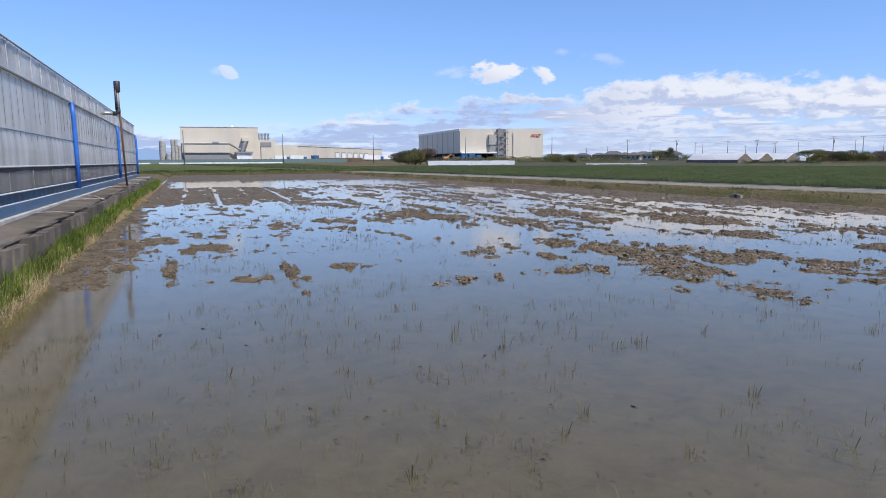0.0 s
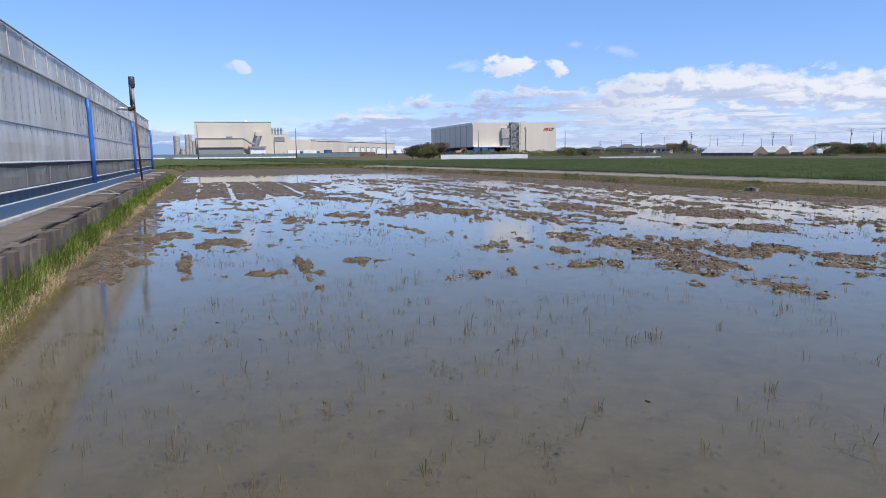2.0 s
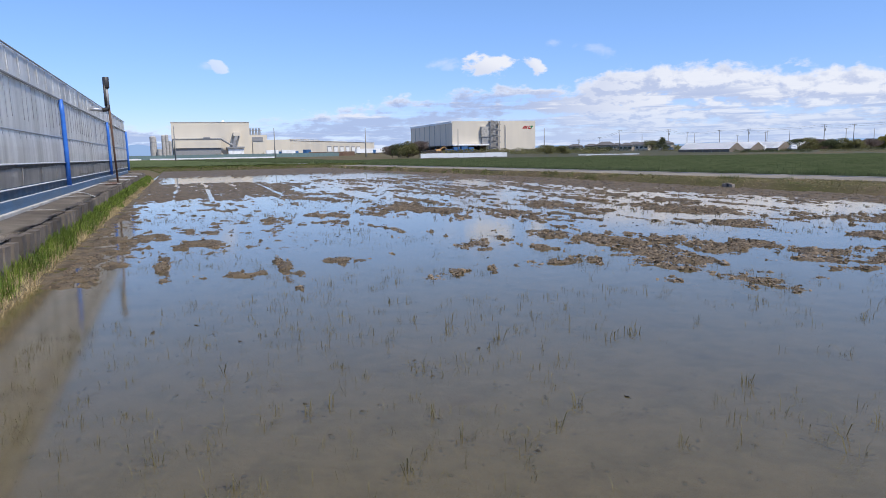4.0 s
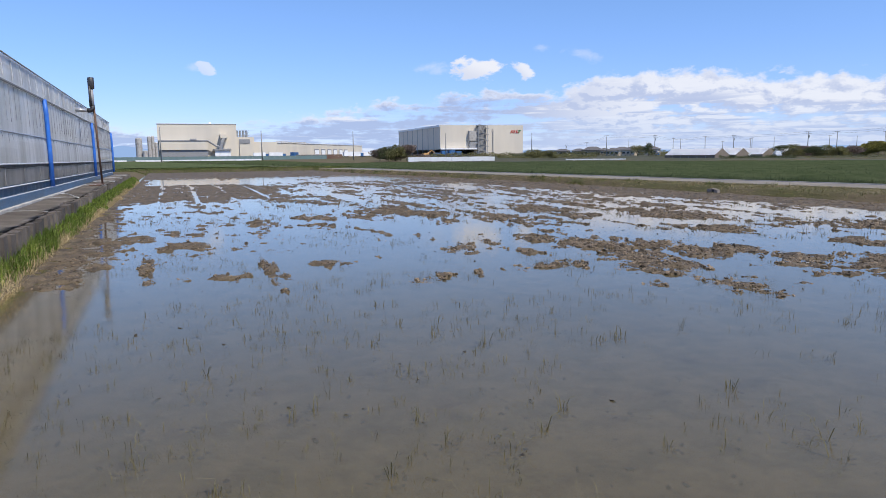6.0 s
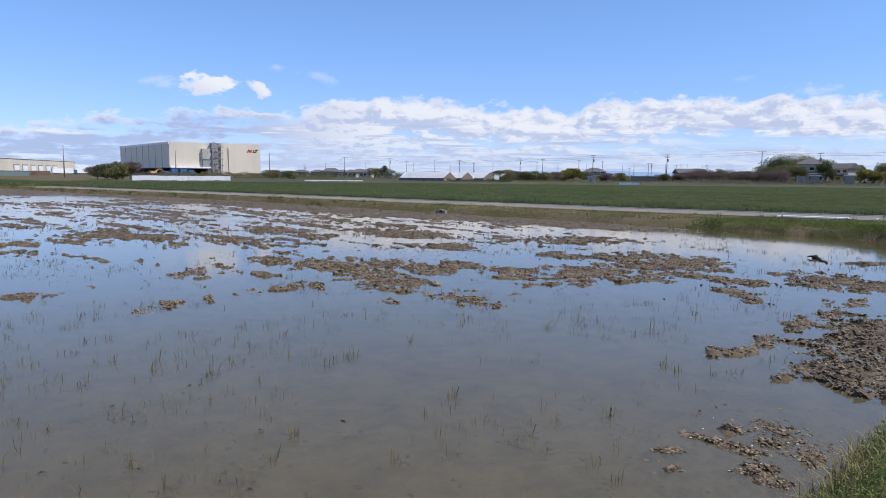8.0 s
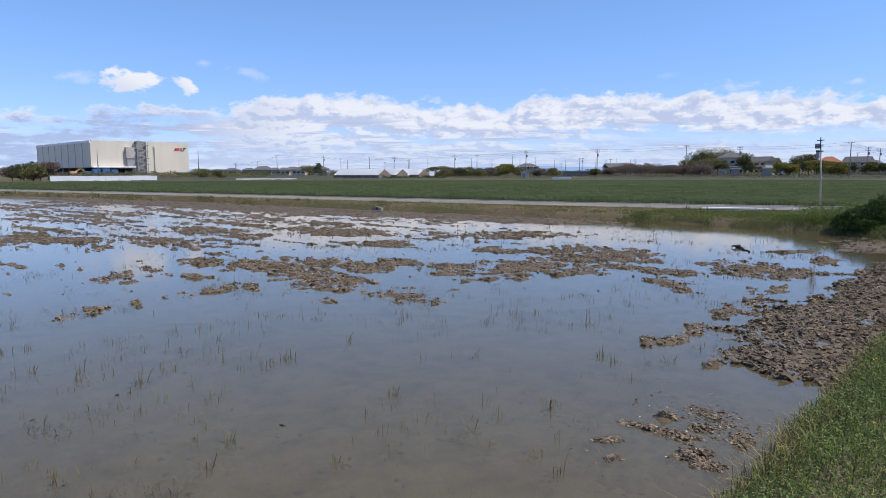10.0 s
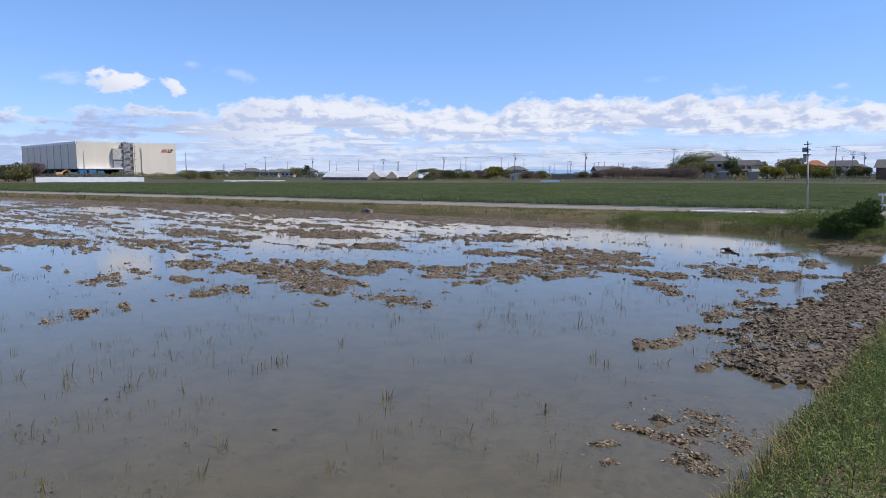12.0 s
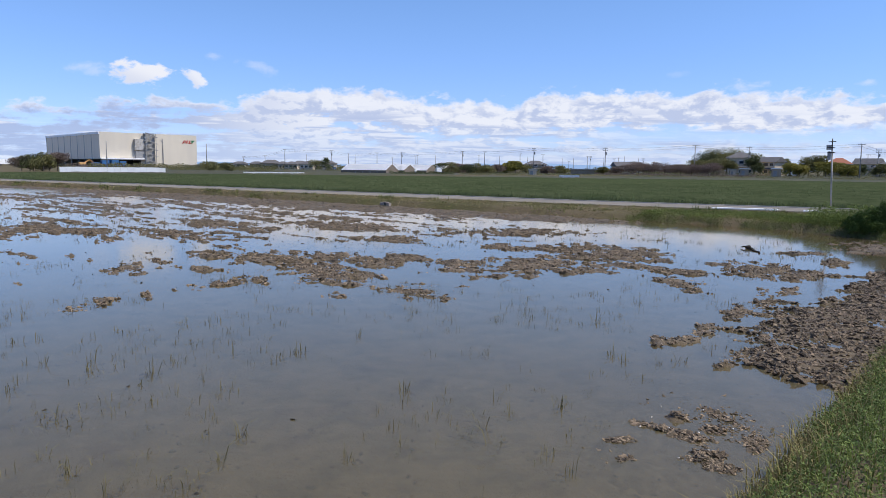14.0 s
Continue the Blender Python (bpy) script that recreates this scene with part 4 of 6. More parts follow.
carpet("bank_turf", 120000, 20, 29, -1.0, 14.5, lambda x, y: corner(x, y) * smooth(fbm(x / 0.5, y / 0.6, 69), 0.48, 0.62), (0.02, 0.13), (0.010, 0.020), "verge", "darker weed clumps at the corner of the paddy")
grass("bank_grass", 50000, 20, 29, -1.0, 14.5, corner, (0.04, 0.12), (0.004, 0.008), "lawn", "loose grass blades at the corner of the paddy", (0.2, 1.3))
near_bank = lambda x, y: smooth(-y + 0.5 * (fbm(x * 1.4, y * 1.4, 71) - 0.5), -1.55, -1.25)
back = lambda x, y: smooth(y + 5.0 * (fbm(x / 1.5, y / 1.5, 76) - 0.5), -7.0, -2.5)
trodden = lambda x, y: smooth(x + 2.4 * (fbm(x / 1.2, y / 1.2, 78) - 0.5), 1.2, 4.2)
grass("bank_grass", 110000, 1.0, 20, -2.0, 1.9, lambda x, y: near_bank(x, y) * trodden(x, y) * np.interp(x, [2, 10, 20], [1, 1, 0.5]), (0.04, 0.17), (0.004, 0.008), "lawn", "lush green grass on the near bank", (0.05, 1.1))
grass("bank_grass", 120000, -9, 8, -7.0, 1.6, lambda x, y: near_bank(x, y) * back(x, y) * ((x > -2.6) | (y < 0.8)) * (1 - 0.6 * trodden(x, y)), (0.03, 0.12), (0.004, 0.009), "bank", "short trodden grass on the near bank", (0.2, 1.3))
grass("bank_grass", 80000, -9, 23, -7.0, -0.8, lambda x, y: back(x, y) * (0.25 + 0.75 * trodden(x, y)), (0.04, 0.15), (0.006, 0.012), "verge", "rough grass behind the near bank", (0.1, 1.0))
grass("bank_grass", 9000, 2.4, 14, 0.9, 2.0, lambda x, y: near_bank(x, y - 0.15) * (y > 1.1), (0.08, 0.26), (0.005, 0.010), "bank", "olive grass fringe leaning over the water", (0.2, 1.0))
wp = scatter(330000, 1.5, 17, -2.0, 1.75, lambda x, y: near_bank(x, y) * trodden(x, y) * smooth(fbm(x * 1.1, y * 1.1, 73), 0.30, 0.50))
wpos = np.column_stack([wp, ground_height(wp[:, 0], wp[:, 1]) + rng.uniform(0.02, 0.22, len(wp)) * (0.25 + 1.2 * fbm(wp[:, 0] * 2.2, wp[:, 1] * 2.2, 75))])
v, f = leaves_mesh(wpos, rng.uniform(0.005, 0.012, len(wp)), 0.5)
tagged(soup("clover_weeds", v.tolist(), f, "weed"), "dense low clover and weeds on the near bank", "weeds", kind="stuff")
fp = wpos[rng.choice(len(wpos), 30, replace=False)] + np.array([0, 0, 0.06])
v, f = leaves_mesh(np.repeat(fp, 4, 0) + rng.normal(0, 0.008, (120, 3)), np.full(120, 0.010), 0.3)
tagged(soup("wild_flowers", v.tolist(), f, "yellow"), "tiny yellow flowers among the bank weeds", "flowers", kind="stuff")

# ---- wheat fields ----
def field_limit(az):
    return np.interp(az, [-15, 5, 14, 19, 30, 40, 50, 60, 70, 85, 100], [230, 220, 200, 112, 110, 108, 106, 104, 110, 107, 105])


def in_wheat(x, y):
    az, r = np.degrees(np.arctan2(x, y)), np.hypot(x, y)
    ok = r < field_limit(az)
    right = x > road_far(y) + 0.45
    left = (y > FAR_BANK + 6) & (x < road_near(y) - 1.2)
    return ok & (right | left)


def wheat_canopy(xs, ys):
    v, f = grid_mesh(xs, ys, lambda x, y: 0.62 + 0.05 * (fbm(x * 0.7, y * 0.7, 81) - 0.5) + 0.08 * (rng.uniform(size=x.shape) - 0.5) + 0.05 * (fbm(x / 9, y / 9, 83) - 0.5) - 0.30 * (1 - smooth(x, road_far(y) + 0.5, road_far(y) + 2.2)) * (x > road_near(y)))
    ok = in_wheat(v[:, 0], v[:, 1])
    return v, f[ok[f].all(1)]


cv, cf = wheat_canopy(np.concatenate([np.arange(15, 58, 0.2), np.arange(58, 116, 0.5)]), np.concatenate([np.arange(-24, -6, 0.6), np.arange(-6, 60, 0.28), np.arange(60, 116, 0.6)]))
soup_right = soup("wheat_field", cv.tolist(), cf.tolist(), "wheat")
tagged(soup_right, "even dark green field of young wheat", "wheat", kind="stuff")
def rough_land(az0, az1, r1):
    """A low uneven sheet of grass and stubble from the wheat's end outward."""
    az = np.radians(np.arange(az0, az1, 0.25))
    t = np.linspace(0, 1, 46) ** 1.6
    ga, gt = np.meshgrid(az, t)
    r0 = field_limit(np.degrees(ga)) - 0.6
    r = r0 + (r1 - r0) * gt
    x, y = r * np.sin(ga), r * np.cos(ga)
    z = 0.40 + 0.30 * (fbm(x / 3, y / 3, 85) - 0.5) + 0.08 * (rng.uniform(size=x.shape) - 0.5)
    nx = len(az)
    i = (np.arange(45)[:, None] * nx + np.arange(nx - 1)[None]).reshape(-1, 1)
    return np.stack([x, y, z], -1).reshape(-1, 3), i + np.array([0, 1, nx + 1, nx])


cv, cf = rough_land(18.5, 95, 420)
tagged(soup("rough_field", cv.tolist(), cf.tolist(), "rough"), "low dull green rough grass between the fields and houses", "grass", kind="stuff")
cv, cf = wheat_canopy(np.arange(-60, 26, 0.9), np.arange(FAR_BANK + 5, 232, 1.2))
tagged(soup("wheat_field", cv.tolist(), cf.tolist(), "wheat"), "strip of green wheat behind the paddy", "wheat", kind="stuff")
wx = scatter(330000, 18, 80, -12, 110, lambda x, y: in_wheat(x, y) * np.clip(np.where(x < road_far(y) + 1.8, 0.15, 0.6) * (26 / np.maximum(x - 6, 1)) ** 1.3, 0.05, 1) * np.interp(y, [0, 60, 120], [1, 0.7, 0.3]))
wd = np.hypot(wx[:, 0], wx[:, 1])
v, f = blades_mesh(np.column_stack([wx, np.full(len(wx), 0.34)]), rng.uniform(0.28, 0.44, len(wx)), np.clip(wd / 30, 1, 3) * rng.uniform(0.009, 0.018, len(wx)), rng.uniform(0.05, 0.4, len(wx)))
tagged(soup("wheat_field", v.tolist(), f, "wheat"), "upright green wheat blades at the field edge", "wheat", kind="stuff")
ey = rng.uniform(-12, 75, 36000)
ex_ = road_far(ey) + 0.4 + rng.uniform(0, 1, len(ey)) ** 1.5 * 1.4
v, f = blades_mesh(np.column_stack([ex_, ey, np.full(len(ey), 0.30)]), rng.uniform(0.16, 0.34, len(ey)), rng.uniform(0.008, 0.015, len(ey)), rng.uniform(0.05, 0.6, len(ey)))
tagged(soup("wheat_field", v.tolist(), f, "wheat"), "dense wheat blades along the road edge", "wheat", kind="stuff")
wx = scatter(16000, -40, 24, FAR_BANK + 5.5, 140, lambda x, y: in_wheat(x, y) * np.interp(y, [90, 140], [1, 0.2]))
v, f = blades_mesh(np.column_stack([wx, np.full(len(wx), 0.34)]), rng.uniform(0.28, 0.44, len(wx)), rng.uniform(0.06, 0.1, len(wx)), rng.uniform(0.05, 0.4, len(wx)))
tagged(soup("wheat_field", v.tolist(), f, "wheat"), "upright wheat blades along the far bank", "wheat", kind="stuff")

# ---- greenhouse, path and kerb ----
GX, GY0, GY1 = -3.75, 1.0, 55.3
GREEN_POSE = pose(0.2, 0, 0.11, -0.2, 0, 0.39)   # the wall runs a little off the field's axis and falls slightly


def band_mesh(z0, z1, x_low, x_high, sag=0.0, step=0.31, bulge=0.02):
    """A film panel between two heights, wavy along the wall, with thickness."""
    bm = bmesh.new()
    ys = np.arange(GY0, GY1 + 0.01, step)
    rows = []
    for j in range(5):
        t = j / 4
        row = []
        for k, y in enumerate(ys):
            w = bulge * math.sin(math.pi * t) * (0.6 + 0.8 * noise.noise(Vector((y * 0.8, t * 2, z0))))
            x = x_low + (x_high - x_low) * t + w + 0.012 * (k % 2)
            z = z0 + (z1 - z0) * t + (sag * noise.noise(Vector((y * 0.5, 3, z0))) if j == 0 else 0)
            row.append(bm.verts.new((x, y, z)))
        rows.append(row)
    for a, b in zip(rows, rows[1:]):
        for k in range(len(ys) - 1):
            bm.faces.new((a[k], b[k], b[k + 1], a[k + 1]))
    r = bmesh.ops.solidify(bm, geom=bm.faces[:], thickness=0.02)
    return bm


def build_greenhouse():
    g = empty("greenhouse", GREEN_POSE, "long greenhouse with dusty grey plastic walls and blue posts", "greenhouse")
    part("upper_wall", band_mesh(3.80, 4.46, GX + 0.02, GX, 0, 0.31, 0.01), "film_top", g, "pale dusty film below the eaves")
    part("side_curtain", band_mesh(2.54, 3.76, GX + 0.02, GX, 0.015), "film", g, "grey translucent roll-up curtain")
    part("side_curtain", band_mesh(1.76, 2.54, GX + 0.05, GX + 0.03, 0.02), "film", g, "grey translucent lower curtain")
    part("skirt", band_mesh(1.20, 1.75, GX, GX, 0.05), "film_low", g, "darker grey skirt film")
    # dark wavy strip: shadow and wet dirt below the rail, put in as colour
    part("curtain_hem", band_mesh(1.655, 1.755, GX + 0.03, GX + 0.035, 0.05, 0.31, 0.01), "hem", g, "dark strip of shadow and wet dirt at the curtain's hem")
    part("blue_strip", band_mesh(0.98, 1.24, GX + 0.015, GX + 0.015, 0.02, 0.31, 0.01), "bluesheet", g, "creased blue plastic strip")
    part("base_wall", box(GX - 0.12, GY0, 0.55, GX + 0.06, GY1, 0.97, 0.02), "bluesheet", g, "blue base board")
    part("footing", box(GX - 0.1, GY0, 0.5, GX + 0.16, GY1, 0.74, 0.015), "lightcon", g, "pale concrete footing strip")
    for z, r, m in ((3.78, 0.032, "rib"), (2.55, 0.020, "steel"), (1.76, 0.022, "batten"), (4.46, 0.022, "midgrey"), (1.21, 0.018, "batten"), (0.98, 0.015, "batten")):
        part("rail", tube([(GX + 0.05, GY0, z), (GX + 0.05, GY1, z)], r, 6), m, g)
    for y in (10.3, 25.8, 41.3, 55.3):
        p = part("post", tube([(GX + 0.12, y, 1.0), (GX + 0.12, y, 2.2), (GX + 0.11, y, 3.3), (GX + 0.08, y, 3.78)], [0.075, 0.072, 0.07, 0.07], 10), "bluepost", g, "bright blue downpipe post", smooth=True)
    for k in range(int((GY1 - GY0) / 0.62)):
        y = GY0 + 0.3 + 0.62 * k + random.uniform(-0.06, 0.06)
        if abs((y - 10.3) % 15.5) < 0.3:
            continue
        x = GX + 0.045
        part("seam", tube([(x, y, 1.80), (x + 0.005, y + 0.01, 2.2), (x, y, 2.5)], random.uniform(0.004, 0.009), 5), "rib", g)
        if random.random() < 0.8:
            part("seam", tube([(GX + 0.05, y, random.uniform(2.6, 2.9)), (GX + 0.045, y, 3.2), (GX + 0.04, y, 3.74)], random.uniform(0.003, 0.007), 5), "rib", g)
        if k % 2 == 0:
            part("batten", tube([(GX + 0.045, y, 3.86), (GX + 0.025, y, 4.42)], 0.009, 5), "batten", g)
        if k % 4 == 1:
            part("seam", tube([(GX + 0.03, y, 1.25), (GX + 0.035, y, 1.7)], 0.01, 5), "rib", g)
    bm = bmesh.new()
    prof = [(GX - 0.1, 4.44), (GX - 1.5, 4.40), (GX - 3.5, 4.36), (-16.0, 4.3)]
    a = [bm.verts.new((x, GY0, z)) for x, z in prof]
    b = [bm.verts.new((x, GY1, z)) for x, z in prof]
    for k in range(3):
        bm.faces.new((a[k], b[k], b[k + 1], a[k + 1]))
    bmesh.ops.solidify(bm, geom=bm.faces[:], thickness=0.03)
    part("roof", bm, "film_top", g, "pale plastic roof")
    part("end_wall", box(-16, GY1 - 0.06, 0.5, GX - 0.02, GY1, 4.3), "film", g)
    part("end_wall", box(-16, GY0, 0.5, GX - 0.02, GY0 + 0.06, 4.3), "film", g)
    return g


build_greenhouse()

path_bm = bmesh.new()
pyy = np.arange(1.0, 58.01, 0.5)
prow = []
for y in pyy:
    prow.append([path_bm.verts.new((x, y, z + 0.014 * noise.noise(Vector((x * 2, y * 0.7, 0))))) for x, z in ((-3.58, 0.73), (-3.3, 0.69), (-3.0, 0.672), (-2.72, 0.668))])
for a, b in zip(prow, prow[1:]):
    for k in range(3):
        path_bm.faces.new((a[k], a[k + 1], b[k + 1], b[k]))
bmesh.ops.solidify(path_bm, geom=path_bm.faces[:], thickness=0.10)
pavement = part("pavement", path_bm, "slab", None, smooth=True)
pavement.matrix_basis = pose(0.1, 0, 0, 0, 0, 0.39)
tagged(pavement, "stained uneven concrete path beside the greenhouse", "path", kind="structure")

kerb_wall = empty("retaining_kerb", pose(0.1, 0, 0, 0, 0, 0.39), "row of weathered corrugated concrete panels holding the path", "retaining wall", kind="structure")


def kerb_panel_mesh():
    bm = bmesh.new()
    prof = [(0.0, 0.0), (0.12, 0.0), (0.18, 0.15), (0.40, 0.17), (0.47, 0.0), (0.56, 0.0)]
    lo = [bm.verts.new((x, y, -0.55)) for y, x in prof]
    hi = [bm.verts.new((x, y, 0.0)) for y, x in prof]
    lb = [bm.verts.new((-0.09, y, -0.55)) for y, x in prof]
    hb = [bm.verts.new((-0.09, y, 0.0)) for y, x in prof]
    for k in range(5):
        bm.faces.new((lo[k], lo[k + 1], hi[k + 1], hi[k]))
        bm.faces.new((hi[k], hi[k + 1], hb[k + 1], hb[k]))
        bm.faces.new((hb[k], hb[k + 1], lb[k + 1], lb[k]))
    bm.faces.new((lo[0], hi[0], hb[0], lb[0]))
    bm.faces.new((lo[5], lb[5], hb[5], hi[5]))
    bmesh.ops.recalc_face_normals(bm, faces=bm.faces[:])
    me = bpy.data.meshes.new("panel")
    bm.to_mesh(me)
    bm.free()
    me.materials.append(M["concrete"])
    return me


panel_me = kerb_panel_mesh()
y = 2.0
while y < 57:
    p = new("panel", panel_me)
    p.parent = kerb_wall
    p.matrix_basis = pose(-2.74 + random.uniform(-0.025, 0.025), y, 0.66 + random.uniform(-0.03, 0.01), random.uniform(-3, 3), random.uniform(-3, 5), random.uniform(-4, 4))
    y += 0.57

# ropes and hoses on the path
for y, dy, r, m in ((17.6, 1.5, 0.010, "lightcon"), (23.0, 2.2, 0.012, "lightcon"), (26.5, -1.6, 0.015, "batten"), (33.5, 1.8, 0.014, "lightcon"), (38.5, 2.0, 0.018, "batten"), (44.0, 2.5, 0.02, "batten"), (50.0, 2.0, 0.02, "lightcon")):
    pts = [(-3.6 + 0.85 * t, y + dy * t + 0.45 * math.sin(4.2 * t), 0.745 - 0.07 * t + r) for t in np.linspace(0, 1, 9)]
    tagged(part("hose", tube(pts, r, 6), m, None, smooth=True), "pale hose lying across the concrete path", "hose", "hoses on the path")
tagged(part("mat", box(-3.4, 34.2, 0.70, -2.95, 36.6, 0.73, 0.01), "rust", None), "rust-brown board lying on the path", "board")


def build_flue():
    g = empty("flue_pipe", pose(-3.0, 35.2, 0.27), "leaning flue pipe with a black cap and silver arm", "chimney")
    part("support_pole", tube([(0.0, 0.9, 0.3), (0.0, 0.2, 2.0), (-0.02, -0.3, 3.95)], [0.045, 0.045, 0.05], 8), "rust", g, "rusty leaning support pole", smooth=True)
    part("stack", tube([(-0.06, -0.35, 3.85), (-0.07, -0.35, 4.75)], 0.085, 12), "midgrey", g, "grey steel upright flue", smooth=True)
    # the stack's dark left edge is built as a second, black pipe
    part("stack_shield", tube([(-0.12, -0.42, 3.90), (-0.12, -0.42, 4.8)], 0.06, 8), "blacksteel", g, "black pipe along the left of the flue", smooth=True)
    part("cap", tube([(-0.06, -0.35, 4.68), (-0.06, -0.35, 4.72), (-0.06, -0.35, 5.16), (-0.06, -0.35, 5.18)], [0.10, 0.135, 0.135, 0.11], 12), "blacksteel", g, "black cylindrical cap", smooth=True)
    part("elbow", tube([(-0.06, -0.35, 3.95), (-0.07, -0.35, 3.82), (-0.14, -0.35, 3.75), (-0.28, -0.35, 3.74)], 0.10, 10), "blacksteel", g, "black elbow", smooth=True)
    part("arm", tube([(-0.26, -0.35, 3.74), (-0.95, -0.35, 3.78)], 0.085, 10), "steel", g, "shiny silver horizontal duct", smooth=True)


build_flue()

# ---- small things on the water and the bank ----
st = empty("driftwood", pose(17.65, 5.90, 0.0, 0, 0, -145), "dark wet branch stranded in the shallow water", "branch")
part("stem", tube([(-0.62, 0.02, 0.030), (-0.50, 0.07, 0.04), (-0.36, -0.02, 0.035), (-0.15, 0.07, 0.012), (0.08, -0.02, 0.016), (0.32, 0.06, 0.006), (0.50, 0.0, 0.018), (0.60, 0.0, -0.02)], [0.018, 0.044, 0.042, 0.026, 0.020, 0.015, 0.024, 0.010], 8), "driftwood", st, smooth=True)
part("stub", tube([(-0.36, 0.0, 0.035), (-0.40, -0.08, 0.055), (-0.50, -0.13, 0.03)], [0.03, 0.022, 0.010], 6), "driftwood", st, smooth=True)
cu = empty("culvert_inlet", pose(23.0, 24.9, 0.08, 0, 0, -8) @ Matrix.Scale(0.42, 4), "small concrete water inlet in the bank with a dark opening", "culvert")
part("headwall", box(-0.1, -0.85, 0.0, 0.25, -0.24, 0.34, 0.02), "slab", cu)
part("headwall", box(-0.1, 0.24, 0.0, 0.25, 0.95, 0.34, 0.02), "slab", cu)
# a near-black block stands for the shaded hole
part("opening", box(0.02, -0.24, 0.02, 0.2, 0.24, 0.33), "recess_shade", cu, "dark square opening")
part("lintel", box(-0.12, -0.34, 0.33, 0.27, 0.34, 0.42, 0.01), "slab", cu)


def leafy_bush(name, cx, cy, parts, n, size, mat, label, category="bush", group="", stems=9, z0=0.3):
    g = empty(name, pose(cx, cy, z0), label, category, group)
    for k in range(stems):
        a, r = random.uniform(0, 6.28), random.uniform(0.1, 0.9)
        p = random.choice(parts)
        e = (p[0] + p[3] * 0.7 * r * math.cos(a), p[1] + p[3] * 0.7 * r * math.sin(a), p[2] + p[4] * random.uniform(0.1, 0.7))
        s = (e[0] * 0.35, e[1] * 0.35, -0.1)
        part("stem", tube([s, ((s[0] + e[0]) / 2 + 0.05, (s[1] + e[1]) / 2, e[2] * 0.6), e], [size * 0.5, size * 0.35, size * 0.12], 5), "bark", g)
    pos = []
    for x, y, z, r, h in parts:
        m = int(n / len(parts))
        d = rng.normal(size=(m, 3))
        d /= np.linalg.norm(d, axis=1)[:, None]
        lump = 0.72 + 0.5 * np.array([noise.noise(Vector(q) * 1.9 + Vector((x, y, 0))) for q in d])
        q = d * (lump * rng.uniform(0.45, 1.05, m) ** 0.5)[:, None] * np.array([r, r, h]) + np.array([x, y, z])
        pos.append(q[q[:, 2] > -0.1])
    pos = np.concatenate(pos)
    v, f = leaves_mesh(pos, rng.uniform(0.6, 1.3, len(pos)) * size, 0.7)
    soup("foliage", v.tolist(), f, mat, g)
    return g


leafy_bush("bush", 23.8, 4.5, [(0.15, -0.30, 0.42, 0.48, 0.46), (0.30, -0.48, 0.62, 0.42, 0.38), (0.0, 0.20, 0.26, 0.45, 0.38), (0.05, 0.52, 0.08, 0.40, 0.34), (-0.25, -0.15, 0.05, 0.45, 0.34), (0.6, -0.25, 0.35, 0.5, 0.42), (-0.2, 0.3, 0.0, 0.4, 0.28), (0.1, -0.62, 0.25, 0.40, 0.34)], 26000, 0.022, "bush", "dense dark green bush at the corner of the paddy")
leafy_bush("bush", 23.4, 3.2, [(0, 0, 0.0, 0.8, 0.30), (0.5, 0.6, 0.05, 0.7, 0.32), (0.6, -0.8, 0.05, 0.9, 0.34), (-0.5, -0.7, -0.1, 0.6, 0.24), (1.2, -0.2, 0.15, 0.9, 0.4)], 12000, 0.022, "lawn", "low green growth at the foot of the dark bush", z0=0.12)
leafy_bush("bush", 25.1, 6.1, [(0, 0, 0.10, 0.8, 0.40), (0.4, 0.9, 0.0, 0.7, 0.26), (-0.4, -0.5, 0.05, 0.6, 0.36), (0.9, 0.1, 0.20, 0.9, 0.44), (0.5, -0.9, 0.25, 0.7, 0.46)], 15000, 0.024, "lawn", "lower olive green bush beside the water")
# pale chips put in for the white sun glints on the mud
for k in range(13):
    a, r = random.uniform(0, 6.28), random.uniform(0.1, 0.75)
    x, y, q = 5.1 + r * math.cos(a), 2.25 + 0.5 * r * math.sin(a), random.uniform(0.005, 0.009)
    if k > 8:
        x, y = random.uniform(7.6, 11), random.uniform(2.0, 2.9)
    bm = bmesh.new()
    bmesh.ops.create_icosphere(bm, subdivisions=1, radius=1)
    for v in bm.verts:
        v.co = Vector((v.co.x * q * 1.4, v.co.y * q, v.co.z * q * 0.5))
    sh = part("shell", bm, "shell", None)
    sh.matrix_basis = pose(x, y, max(0.006, float(mud_height(np.array([x]), np.array([y]))[0]) + 0.03), random.uniform(-30, 30), random.uniform(-30, 30), random.uniform(0, 360))
    tagged(sh, "tiny pale chip in place of a sun glint on the mud", "shell", "shells on the mud")

leafy_bush("bush", 25.2, 1.6, [(0, 0, 0.0, 1.2, 0.40), (0.6, -1.4, 0.0, 1.2, 0.40), (-1.0, -0.6, -0.05, 0.9, 0.30), (0.9, 0.6, 0.05, 0.9, 0.35)], 9000, 0.03, "verge", "low olive green growth beside the dark bush")
pl = empty("service_pole", pose(32.6, 7.66, 0.25, -2.6), "slim pale service pole with switch boxes beside the road", "pole")
part("shaft", tube([(0, 0, 0), (0, 0, 2.65)], [0.036, 0.031], 10), "lightcon", pl, smooth=True)
part("top_pipe", tube([(0, 0, 2.6), (0, 0, 3.08)], 0.022, 8), "blacksteel", pl, smooth=True)
part("cross_arm", box(-0.03, -0.14, 2.94, 0.03, 0.14, 2.97), "blacksteel", pl)
part("switch_box", box(-0.09, 0.03, 2.62, 0.06, 0.2, 2.82, 0.01), "midgrey", pl, "small grey box")
